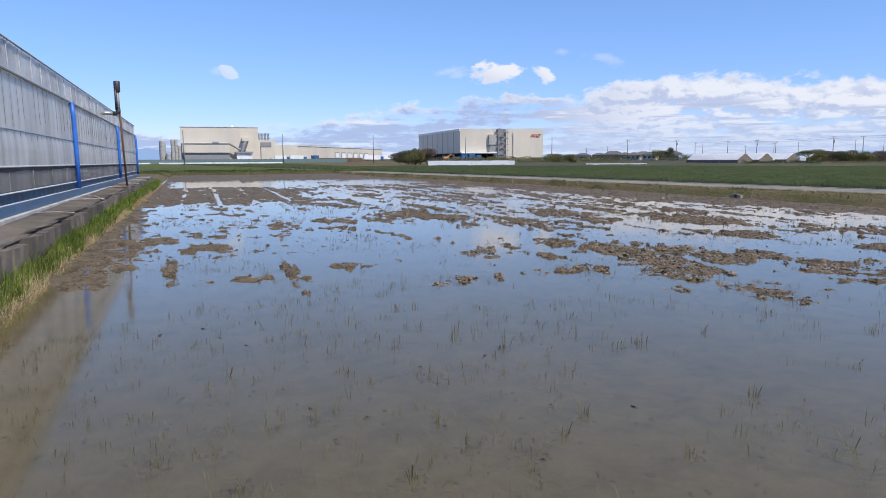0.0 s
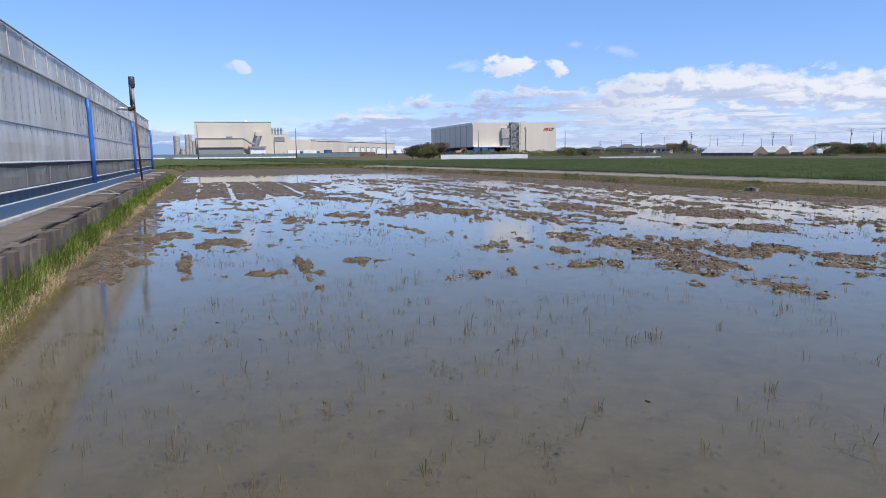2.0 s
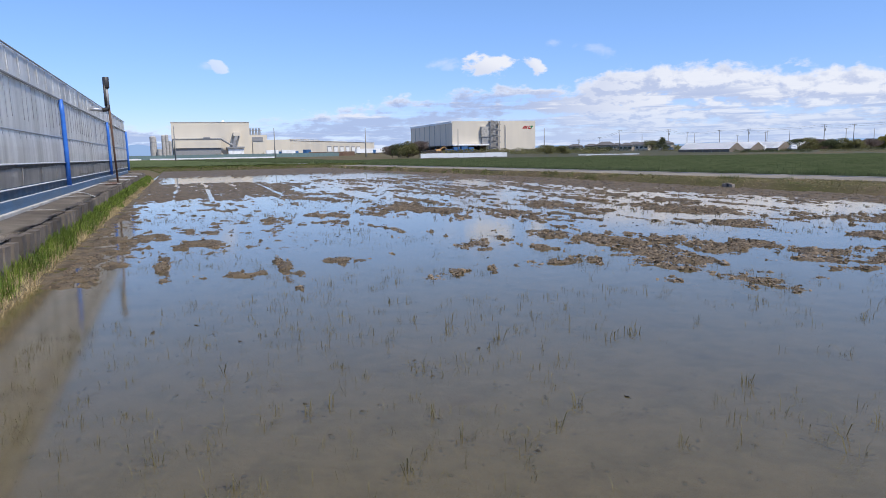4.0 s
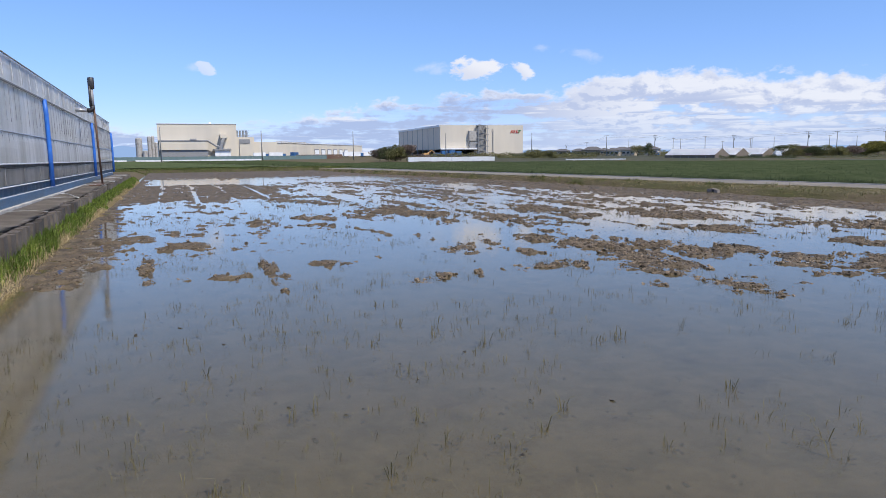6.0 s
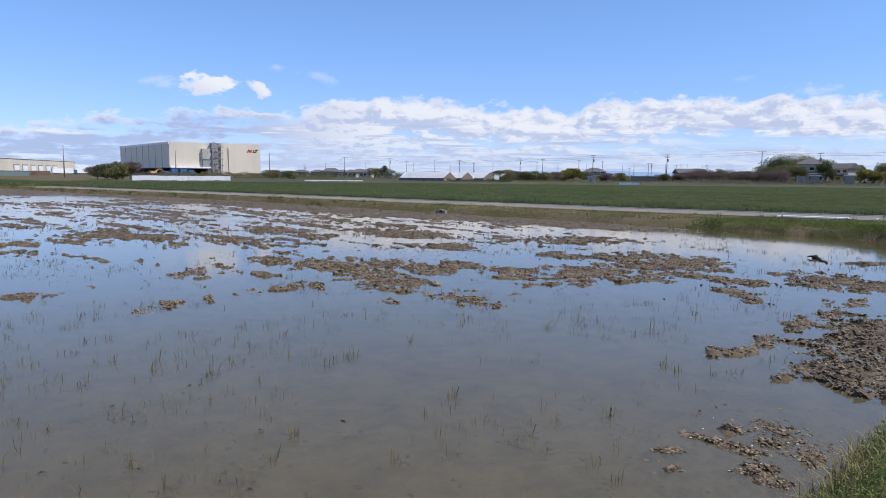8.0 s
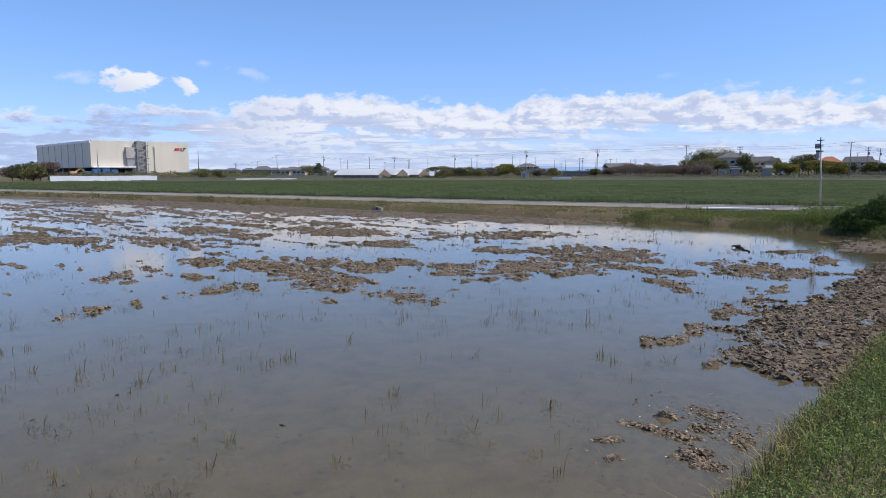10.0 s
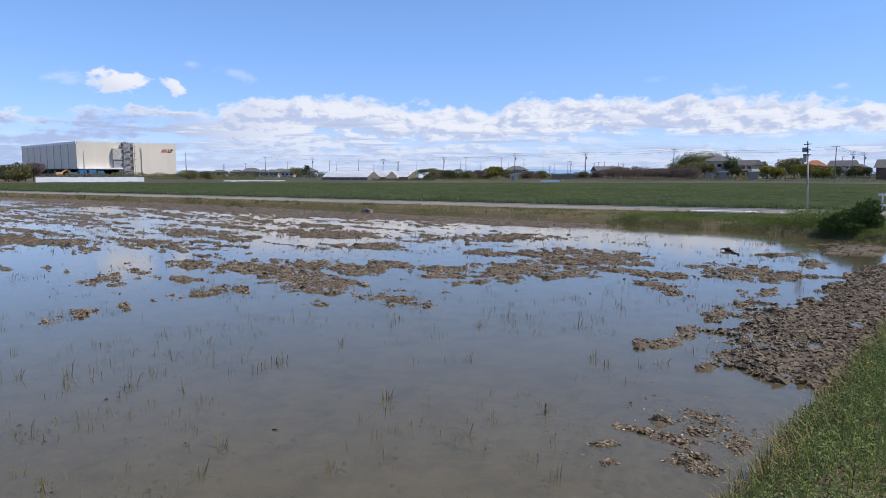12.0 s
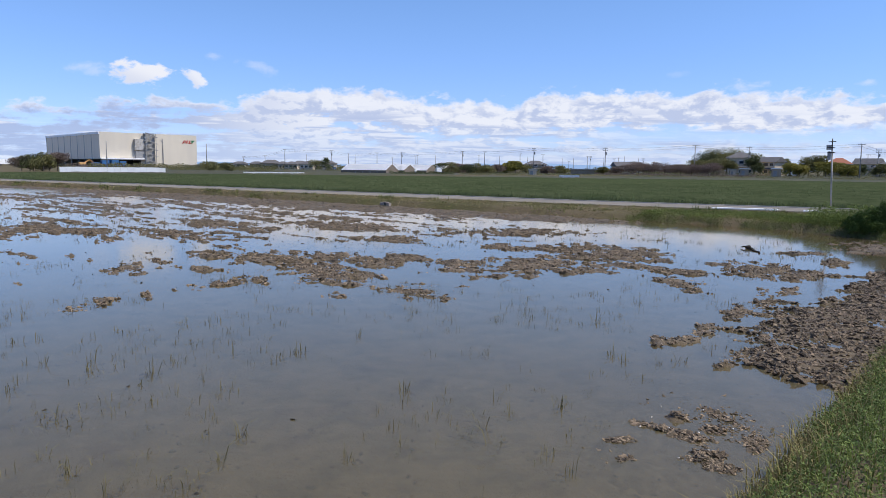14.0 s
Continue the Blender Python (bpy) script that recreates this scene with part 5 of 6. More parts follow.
part("switch_box", box(-0.09, 0.05, 2.2, 0.04, 0.16, 2.55, 0.01), "midgrey", pl, "long grey box")
part("bracket", box(-0.1, -0.1, 2.48, 0.08, 0.16, 2.52), "blacksteel", pl)
part("bracket", box(-0.1, -0.1, 2.70, 0.08, 0.18, 2.73), "blacksteel", pl)

# white guard fence at the bend of the road
gf = empty("guard_fence", pose(34.22, 5.3, 0.33, 0, 0, -75), "low white tubular guard fence by the road", "fence")
for z in (0.30, 0.74):
    part("rail", tube([(-0.05, 0, z), (2.6, 0, z)], 0.05, 8), "white", gf, smooth=True)
for x, lean in ((0.12, 0.0), (0.5, 0.1), (1.5, 0.1), (2.5, 0.0)):
    part("post", tube([(x - lean, 0, 0.0), (x, 0, 0.77)], 0.03, 8), "white", gf, smooth=True)

# ---- distance: warehouse ----


def build_warehouse():
    g = empty("warehouse", pose(181.7, 466, 0.3, 0, 0, -3.5), "tall cream warehouse with a grey-beige panelled side", "warehouse")
    W, D, H = 65.0, 119.0, 22.3
    # dark loading bay along the foot of the front and side, cream walls above
    part("front_wall", box(26, 0, 0, W, 1, H, 0), "cream", g)
    part("front_wall", box(0, 0, 5.6, 26, 1, H, 0), "cream", g)
    part("back_wall", box(0, D - 1, 0, W, D, H), "cream", g)
    part("end_wall", box(W - 1, 1, 0, W, D - 1, H), "cream", g)
    for k in range(8):
        part("side_panel", box(0, 1 + k * 14.75, 5.0, 0.6, 1 + (k + 1) * 14.75 - 0.9, H - 1.4), "bounceclad", g, "ribbed side panel in a beige lifted for bounce light")
        part("side_column", box(-0.1, (k + 1) * 14.75 + 0.1, 0.0, 0.5, (k + 1) * 14.75 + 1.0, H - 1.4), "midgrey", g)
    part("roof", box(0.5, 1, H - 0.6, W - 1, D - 1, H - 0.1), "white", g)
    part("roof_trim", box(-0.5, 0, H - 1.4, 0.6, D, H + 0.05), "white", g, "white roof edge")
    part("bay_back", box(9, 14, 0, 26, 15, 5.6), "recess_shade", g, "dark loading bay")
    part("bay_floor", box(0, 0, 0, 26, 14, 0.9), "midgrey", g)
    part("bay_canopy", box(-0.4, -3.5, 5.0, 27, 0, 5.7), "white", g)
    part("canopy_edge", box(0, -3.6, 4.6, 27, -3.3, 5.05), "midgrey", g)
    part("foot_wall", box(27, -0.8, 0, 35, 0, 5.6), "cream", g)
    # a brown block stands in for the door in the bay's shade
    part("shutter_door", box(15, 11, 0.9, 21, 13.9, 4.4), "brown", g, "brown door in the shaded bay")
    # annex and outside stair
    part("annex", box(21.5, -2.4, 11.0, 27.5, 0, 18.3), "lightcon", g, "pale grey service box")
    # the recess is not cut in; its shade is this block's grey
    part("annex", box(22.0, -2.0, 5.8, 28, 0, 10.4), "midgrey", g, "grey block for the shaded recess below the box")
    s = part("stair_tower", box(28.0, -0.9, 0, 35.2, 0, H + 0.2), "midgrey", g, "grey steel stair frame")
    for k in range(5):
        z = 0.5 + 4.3 * k
        bm = bmesh.new()
        for a, b in (((28.4, z), (34.6, z + 2.1)), ((34.6, z + 2.1), (28.4, z + 4.2))):
            p = [bm.verts.new((a[0], -2.9, a[1])), bm.verts.new((a[0], -2.9, a[1] + 1.1)), bm.verts.new((b[0], -2.9, b[1] + 1.1)), bm.verts.new((b[0], -2.9, b[1]))]
            bm.faces.new(p)
        bmesh.ops.solidify(bm, geom=bm.faces[:], thickness=0.25)
        part("stair_flight", bm, "lightcon", g, "pale zigzag stair flight")
        part("landing", box(33.8, -3.4, z + 1.9, 36.2, -0.9, z + 2.3), "midgrey", g)
        part("landing", box(27.2, -3.4, z + 4.0, 29.2, -0.9, z + 4.4), "midgrey", g)
    for x in (28.2, 35.0):
        part("stair_post", box(x, -3.3, 0, x + 0.3, -3.0, H), "midgrey", g)
    part("downpipe", tube([(40.8, -0.5, 0), (40.8, -0.5, 18.0), (40.2, -0.6, 19.2)], 0.22, 6), "midgrey", g)
    # emblem in red and green strokes
    e = part("emblem", box(54.9, -0.16, 16.6, 54.95, -0.02, 16.65), "red", g)
    for x, z, w, h, lean, m in ((54.4, 16.4, 0.9, 2.3, 1.5, "red"), (55.9, 16.6, 0.8, 1.9, 0.9, "red"), (57.0, 16.4, 0.9, 2.3, 1.0, "red"), (58.9, 16.4, 0.8, 2.3, 0.8, "red"), (59.7, 16.4, 1.3, 0.7, 0.2, "red"), (61.0, 16.4, 0.8, 2.3, 0.7, "green"), (60.9, 18.0, 2.1, 0.7, 0.2, "green")):
        bm = bmesh.new()
        p = [bm.verts.new((x, -0.14, z)), bm.verts.new((x + w, -0.14, z)), bm.verts.new((x + w + lean, -0.14, z + h)), bm.verts.new((x + lean, -0.14, z + h))]
        bm.faces.new(p)
        bmesh.ops.solidify(bm, geom=bm.faces[:], thickness=-0.1)
        part("stroke", bm, m, e)


build_warehouse()
# goods and machine under the canopy
for k, (x, y, w, h) in enumerate(((176, 466, 4.5, 2.6), (181, 464, 4.5, 4.0), (186.5, 463, 4.5, 4.2), (191.5, 462, 4, 3.6))):
    tagged(part("container", box(x, y - 3, 0.3, x + w, y, 0.3 + h, 0.1), "bluegoods", None), "stacked blue container by the loading bay", "container", "containers by the warehouse")
ex = empty("excavator", pose(169, 462, 0.3), "small orange digger parked by the warehouse", "excavator")
part("body", box(-2, -1.5, 1.0, 2, 1.5, 2.6, 0.2), "orange", ex)
part("boom", tube([(1.5, 0, 2.2), (4.5, 0, 4.2), (6.8, 0, 2.6)], [0.4, 0.35, 0.25], 6), "orange", ex)
part("track", box(-2.3, -1.7, 0, 2.3, 1.7, 1.0, 0.3), "blacksteel", ex)

# ---- distance: factory ----


def build_factory():
    g = empty("factory", pose(-7.5, 549, 0.3), "large cream factory with lower wings and rooftop plant", "factory")
    part("main_wall", box(0, 0, 0, 55.6, 60, 25.7), "cream", g)
    part("roof_edge", box(-0.3, -0.3, 25.5, 55.9, 60.3, 25.9), "greyclad", g)
    part("annex", box(1.0, -8, 6.6, 34, 0, 13.0), "cream", g, "cream projecting annex")
    part("annex_roof", box(0.5, -8.4, 13.0, 34.4, 0, 13.5), "midgrey", g)
    part("lower_wall", box(1.5, -7, 0, 34, 0, 6.6), "midgrey", g, "grey recessed ground floor")
    part("vent", box(22, -8.6, 13.5, 26.5, -4, 14.6), "midgrey", g)
    part("conveyor", tube([(34.5, -4, 13.2), (40, -4, 9.5), (44.5, -4, 8.0)], 0.8, 6), "midgrey", g)
    part("chute", tube([(46.5, -3, 16.5), (44.6, -4, 12.0), (43.0, -4, 7.0)], [1.8, 1.6, 1.2], 6), "midgrey", g)
    part("chute_head", box(43.5, -5, 15.0, 48.5, -0.2, 18.2, 0.2), "cream", g)
    part("low_shed", box(39, -9, 0, 50, -1, 6.0), "white", g, "white shed at the foot of the factory")
    part("low_roof", box(38, -10, 6.0, 50.6, -0.5, 7.2), "midgrey", g)
    part("roof_vent", tube([(37, 8, 25.9), (37, 8, 27.2)], [1.4, 1.0], 10), "white", g)
    w2 = part("wing", box(55.6, 2, 0, 68.6, 40, 16.1), "cream", g)
    part("wing_opening", box(57.5, 1.6, 11.2, 65.5, 1.98, 14.4), "midgrey", w2)
    for x in (57, 59.4, 61.8, 64.2):
        part("roof_tank", tube([(x, 12, 16), (x, 12, 21.2)], 0.9, 8), "steel", g, "grey rooftop tank")
    for z in (17.5, 19.5, 21.4):
        part("roof_rail", box(56, 10.6, z, 66, 10.8, z + 0.25), "midgrey", g)
    part("wing", box(68.6, 4, 0, 86.2, 44, 12.3), "cream", g)
    part("downpipe", tube([(57.6, 1.5, 0), (57.6, 1.5, 12)], 0.25, 6), "midgrey", g)


build_factory()


def build_factory_wing():
    ang = math.degrees(math.atan2(209, 124))
    g = empty("factory_wing", pose(79, 555, 0.3, 0, 0, ang), "long low cream factory hall with loading doors", "factory")
    L = 243
    part("wall", box(0, 0, 0, L, 40, 12.0), "cream", g)
    part("roof_edge", box(-0.3, -0.4, 11.7, L + 0.3, 40.3, 12.2), "greyclad", g)
    for k in range(6):
        d = part("loading_door", box(86 + k * 18, -0.5, 1.2, 96 + k * 18, -0.1, 6.5), "white", g, "white roller door")
        part("door_surround", box(85 + k * 18, -0.3, 1.0, 97 + k * 18, -0.06, 7.4), "midgrey", g)
    for k in range(3):
        part("roof_unit", box(20 + 22 * k, 4, 12.2, 32 + 22 * k, 9, 13.2), "lightcon", g)


build_factory_wing()
for x, y, r, h in ((-19.7, 534, 2.2, 15.2), (-12.9, 536, 1.3, 16.2), (-10.7, 538, 1.2, 16.5), (-8.6, 540, 1.1, 12.0), (-15.8, 531, 1.7, 6.2)):
    s = empty("silo", pose(x, y, 0.3), "tall grey cylindrical silo beside the factory", "silo", "silos beside the factory")
    part("shell", tube([(0, 0, 0), (0, 0, h * 0.96), (0, 0, h)], [r, r, r * 0.6], 16), "lightcon", s)
    part("band", tube([(0, 0, h * 0.7), (0, 0, h * 0.72)], r * 1.06, 12), "midgrey", s)


def truck(x, y, rot, length, mat, label):
    g = empty("truck", pose(x, y, 0.3, 0, 0, rot), label, "truck", "trucks at the factory")
    part("box_body", box(0, 0, 1.0, length, 2.5, 3.9, 0.05), mat, g)
    part("cab", box(length + 0.2, 0.1, 0.6, length + 2.2, 2.4, 3.0, 0.2), "white" if mat != "white" else "bluegoods", g)
    for wx in (1.2, 2.4, length + 1.0):
        part("wheel", tube([(wx, -0.05, 0.5), (wx, 0.35, 0.5)], 0.5, 10), "blacksteel", g)


truck(62, 474, 3, 9, "white", "white box truck parked at the factory")
truck(78, 472, 60, 9, "bluegoods", "dark blue truck parked at the factory")
truck(112, 470, 4, 12, "white", "white lorry by the loading doors")
truck(127, 480, 4, 12, "white", "white lorry parked at the far end of the yard")
truck(52, 476, 2, 8, "white", "white van body parked before the factory")

# boundary walls, fences and low white covers in front of them
def run_of(name, x0, y0, x1, y1, z0, z1, thick, mat, label, category, n):
    """A wall of n panels between two points."""
    L, a = math.hypot(x1 - x0, y1 - y0), math.degrees(math.atan2(y1 - y0, x1 - x0))
    g = empty(name, pose(x0, y0, 0, 0, 0, a), label, category)
    step = L / n
    for k in range(n):
        part("panel", box(k * step, 0, z0, (k + 1) * step - step * 0.02, thick, z1 + random.uniform(-0.03, 0.03) * (z1 - z0), 0.0), mat, g)
    return g


run_of("boundary_wall", -11, 260, 31, 258, 0.2, 0.85, 0.3, "white", "long low white wall at the field's end", "wall", 14)
run_of("boundary_wall", -40, 260, -13.7, 260, 0.2, 0.9, 0.3, "white", "low white wall beyond the greenhouse", "wall", 8)
run_of("mesh_fence", -24, 300, 62, 292, 0.3, 1.95, 0.1, "mesh", "blue-green mesh fence before the factory yard", "fence", 40)
run_of("board_fence", 54.9, 325.6, 75.7, 321.4, 0.2, 2.3, 0.2, "brown", "brown board fence along the factory yard", "fence", 12)
run_of("white_cover", 48.0, 142.3, 65.3, 135.2, 0.25, 1.32, 1.4, "white", "low white sheeted barrier across the field", "barrier", 16)
run_of("white_cover", 78.6, 128.1, 88.9, 121.1, 0.2, 0.62, 1.0, "white", "low white crop cover in the field", "crop cover", 7)
run_of("white_cover", 109.4, 70.6, 111.3, 67.5, 0.3, 0.8, 0.6, "white", "small white crop cover at the field edge", "crop cover", 3)

# ---- distance: plastic houses ----


def vinyl_house(x, y, rot, w, length, h, eave, mat, label):
    g = empty("plastic_house", pose(x, y, 0.3, 0, 0, rot), label, "greenhouse", "white plastic houses")
    bm = bmesh.new()
    for s in (0, 1):
        a = [(0, s * length, eave), (w / 2, s * length, h), (w, s * length, eave)]
        if s == 0:
            A = [bm.verts.new(p) for p in a]
        else:
            B = [bm.verts.new(p) for p in a]
    bm.faces.new((A[0], A[1], B[1], B[0]))
    bm.faces.new((A[1], A[2], B[2], B[1]))
    bmesh.ops.solidify(bm, geom=bm.faces[:], thickness=0.06)
    part("roof", bm, mat, g, "bright white plastic roof")
    for yy in (-0.06, length + 0.01):
        bm = bmesh.new()
        prof = ((0, 0), (w, 0), (w, eave), (w / 2, h - 0.05), (0, eave))
        fr = [bm.verts.new((px_, yy, pz_)) for px_, pz_ in prof]
        bk = [bm.verts.new((px_, yy + 0.05, pz_)) for px_, pz_ in prof]
        bm.faces.new(fr)
        bm.faces.new(bk[::-1])
        for i in range(5):
            bm.faces.new((fr[i], bk[i], bk[(i + 1) % 5], fr[(i + 1) % 5]))
        part("gable", bm, "gable", g)
    part("side_wall", box(0, 0, 0, 0.05, length, eave), "gable", g)
    part("side_wall", box(w - 0.05, 0, 0, w, length, eave), "gable", g)
    for k in range(1, 6):
        part("side_post", box(-0.06, length * k / 6, 0, 0.02, length * k / 6 + 0.12, eave), "midgrey", g)


def polar(az, d, z=0.3):
    a = radians(az)
    return d * math.sin(a), d * math.cos(a), z


# ridges side by side, their gables turned away to the south-east, seen across the corner
bx, by, _ = polar(42.9, 178)
for off, w in ((0, 5.4), (8.0, 5.6), (18.6, 6.0), (27.5, 6.0)):
    vinyl_house(bx + off * math.cos(radians(10)), by + off * math.sin(radians(10)), 10, w, 15.0, 2.4, 0.8, "vinyl", "white-roofed plastic crop house")
for az, d, w in ((50.6, 240, 9), (53.0, 250, 10)):
    px, py, _ = polar(az, d)
    vinyl_house(px, py, -10, 6, 12, 2.3, 1.2, "vinyl", "distant white plastic crop house")

# ---- distance: houses ----


def house(x, y, rot, w, d, h, roof_h, wall, roof, label, hip=True, storeys=2, windows=3):
    g = empty("house", pose(x, y, 0.3, 0, 0, rot), label, "house", "village houses")
    part("wall", box(-w / 2, -d / 2, 0, w / 2, d / 2, h), wall, g)

    def roof_mesh(x0, x1, y0, y1, z, rh, over):
        bm = bmesh.new()
        x0, x1, y0, y1 = x0 - over, x1 + over, y0 - over, y1 + over
        c = [bm.verts.new(p) for p in ((x0, y0, z), (x1, y0, z), (x1, y1, z), (x0, y1, z))]
        in_ = (y1 - y0) / 2 * (0.85 if hip else 0.0)
        r = [bm.verts.new((x0 + in_, (y0 + y1) / 2, z + rh)), bm.verts.new((x1 - in_, (y0 + y1) / 2, z + rh))]
        bm.faces.new((c[0], c[1], r[1], r[0]))
        bm.faces.new((c[2], c[3], r[0], r[1]))
        bm.faces.new((c[1], c[2], r[1]))
        bm.faces.new((c[3], c[0], r[0]))
        bm.faces.new((c[3], c[2], c[1], c[0]))
        return bm

    part("roof", roof_mesh(-w / 2, w / 2, -d / 2, d / 2, h, roof_h, 0.6), roof, g)
    if storeys > 1:
        part("skirt_roof", roof_mesh(-w / 2 - 0.3, w / 2 + 0.3, -d / 2 - 0.8, -d / 2 + 0.6, h * 0.48, 0.5, 0.4), roof, g)
    for s in range(storeys):
        for k in range(windows):
            cx = -w / 2 + w * (k + 0.5) / windows
            z = 0.9 + s * h / storeys
            wn_ = part("window", box(cx - 0.75, -d / 2 - 0.06, z, cx + 0.75, -d / 2 + 0.02, z + 1.15), "white", g)
            part("pane", box(cx - 0.66, -d / 2 - 0.08, z + 0.08, cx + 0.66, -d / 2 - 0.04, z + 1.06), "pane", wn_)
            wn2 = part("window", box(-w / 2 - 0.06, -d / 4 - 0.6, z, -w / 2 + 0.02, -d / 4 + 0.6, z + 1.1), "white", g) if k == 0 else None
            if wn2:
                part("pane", box(-w / 2 - 0.08, -d / 4 - 0.52, z + 0.08, -w / 2 - 0.04, -d / 4 + 0.52, z + 1.02), "pane", wn2)
    return g


def house_at(az, dist, turn, *args, **kw):
    x, y, _ = polar(az, dist)
    return house(x, y, -az + turn, *args, **kw)


house_at(70.8, 250, 8, 7.2, 7.5, 5.9, 1.9, "wallw", "tile", "two-storey pale house with a grey tiled hip roof")
house_at(73.0, 256, -35, 6.2, 5.5, 4.6, 1.7, "wallw", "tile", "two-storey pale grey house with a gable roof", hip=False)
house_at(77.4, 300, 0, 8, 7, 4.6, 2.2, "wallb", "tilered", "house with an orange tiled roof among trees")
house_at(80.2, 270, 10, 6, 6, 3.2, 1.8, "wallg", "tile", "grey house with a dark roof", storeys=1)
house_at(82.2, 235, -10, 7, 7, 3.4, 2.4, "brown", "tile", "dark brown house at the village edge", hip=False, storeys=1, windows=1)
house_at(79.2, 330, -20, 9, 7, 4.8, 2.4, "wallw", "tile", "pale house behind garden trees", hip=False)
house_at(62.5, 260, 15, 9, 8, 2.9, 1.5, "wallb", "tile", "single-storey brown farm house", hip=False, storeys=1)
house_at(55.2, 300, 5, 9, 7, 3.4, 1.6, "wallg", "tile", "dark house beyond the fields")
house_at(33.7, 400, 0, 11, 8, 3.0, 2.0, "wallb", "tile", "broad house with a large tiled roof", storeys=1)
for az, dist, w, h, wall in ((35.3, 340, 6, 1.7, "wallw"), (36.0, 350, 7, 2.2, "wallb"), (36.6, 330, 6, 1.9, "wallw"), (37.4, 360, 7, 2.4, "wallg"), (38.3, 330, 6, 2.2, "wallw"), (32.6, 400, 7, 1.9, "wallg"), (31.3, 420, 8, 1.9, "wallb"), (34.6, 390, 6, 2.0, "wallb")):
    house_at(az, dist, random.uniform(-25, 25), w, 5.5, h + 0.8, 1.3, wall, "tile", "small distant house with a tiled roof", storeys=1)


def shed(az, dist, w, d, h, wall, roof, label):
    x, y, _ = polar(az, dist)
    g = empty("shed", pose(x, y, 0.3, 0, 0, -az), label, "shed", "garden sheds")
    part("wall", box(-w / 2, -d / 2, 0, w / 2, d / 2, h), wall, g)
    part("roof", box(-w / 2 - 0.2, -d / 2 - 0.2, h, w / 2 + 0.2, d / 2 + 0.2, h + 0.25), roof, g)
    part("door", box(-w * 0.3, -d / 2 - 0.06, 0.1, w * 0.05, -d / 2, h * 0.8), "midgrey", g)


shed(71.15, 205, 2.2, 3, 2.1, "wallg", "white", "grey garden shed beside the pale house")
shed(73.35, 205, 2.3, 3, 2.2, "wallg", "white", "grey-brown shed with a white roof")
shed(55.0, 172, 1.9, 1.5, 1.35, "wallw", "lightcon", "small white field hut")
shed(70.35, 215, 1.5, 3, 1.8, "wallw", "lightcon", "white lean-to shed by the house")
px, py, _ = polar(59.5, 225)
hall = empty("low_hall", pose(px, py, 0.3, 0, 0, -58), "long low grey-green shed beyond the wheat", "shed")
part("wall", box(-5.5, 0, 0, 6.5, 5, 1.4), "wallg", hall)
part("roof", box(-6, -0.3, 1.4, 7, 5.3, 1.75), "lightcon", hall)
for az, dist, m in ((41.7, 196, "bluegoods"), (38.7, 310, "bluegoods"), (45.2, 190, "white"), (43.5, 192, "wallb"), (44.6, 188, "orange"), (74.5, 240, "white"), (47.2, 195, "white")):
    x, y, _ = polar(az, dist)
    c = empty("car", pose(x, y, 0.3, 0, 0, random.uniform(0, 180)), {"bluegoods": "small blue vehicle", "white": "small white vehicle", "wallb": "tan vehicle", "orange": "orange farm vehicle"}[m] + " parked by the plastic houses", "car", "parked vehicles")
    part("body", box(-1.7, -0.75, 0.35, 1.7, 0.75, 0.95, 0.15), m, c)
    part("cabin", box(-1.3, -0.68, 0.95, 0.8, 0.68, 1.5, 0.2), m, c)
    for wx, wy in ((-1.1, -0.7), (1.1, -0.7), (-1.1, 0.7), (1.1, 0.7)):
        part("wheel", tube([(wx, wy - 0.1, 0.3), (wx, wy + 0.1, 0.3)], 0.3, 8), "blacksteel", c)

# ---- distance: trees ----


def tree(x, y, h, r, mat, label, n=4200, leaf=0.19, trunk=0.3, group="trees beyond the fields", low=0.12, leaner=0.0):
    g = empty("tree", pose(x, y, 0.3), label, "tree", group)
    bm = bmesh.new()
    tube_into(bm, [(0, 0, -0.2), (0.1, 0.05, h * 0.3), (0.05, 0, h * 0.62)], [0.03 * h, 0.024 * h, 0.008 * h], 6)
    tips = []
    for k in range(7):
        a, t = 6.28 * k / 7 + random.uniform(-0.3, 0.3), random.uniform(0.22, 0.5)
        e = (r * 0.62 * math.cos(a), r * 0.62 * math.sin(a), h * random.uniform(0.25 + low, 0.85))
        tube_into(bm, [(0.05, 0, h * t), (e[0] * 0.5, e[1] * 0.5, (h * t + e[2]) / 2 + 0.1), e], [0.012 * h, 0.008 * h, 0.003 * h], 5)
        tips.append(e)
    part("trunk", bm, "bark", g)
    pos = []
    tips += [(0, 0, h * 0.85), (r * 0.3, 0, h * 0.7)]
    for e in tips:
        m = n // len(tips)
        s = random.uniform(0.46, 0.70)
        d = rng.normal(size=(m, 3))
        d /= np.linalg.norm(d, axis=1)[:, None]
        q = d * (rng.uniform(0.2, 1.0, m) ** 0.6)[:, None] * np.array([r * s, r * s, h * s * 0.42]) + np.array(e)
        pos.append(q)
    pos = np.concatenate(pos)
    pos = pos[(pos[:, 2] > h * low * 0.4) & (pos[:, 2] < h * 1.02)]
    v, f = leaves_mesh(pos, rng.uniform(0.6, 1.3, len(pos)) * leaf, 0.8)
    soup("crown", v.tolist(), f, mat, g)


def tree_at(az, dist, h, r, mat, label, **kw):
    x, y, _ = polar(az, dist)
    tree(x, y, h, r, mat, label, **kw)


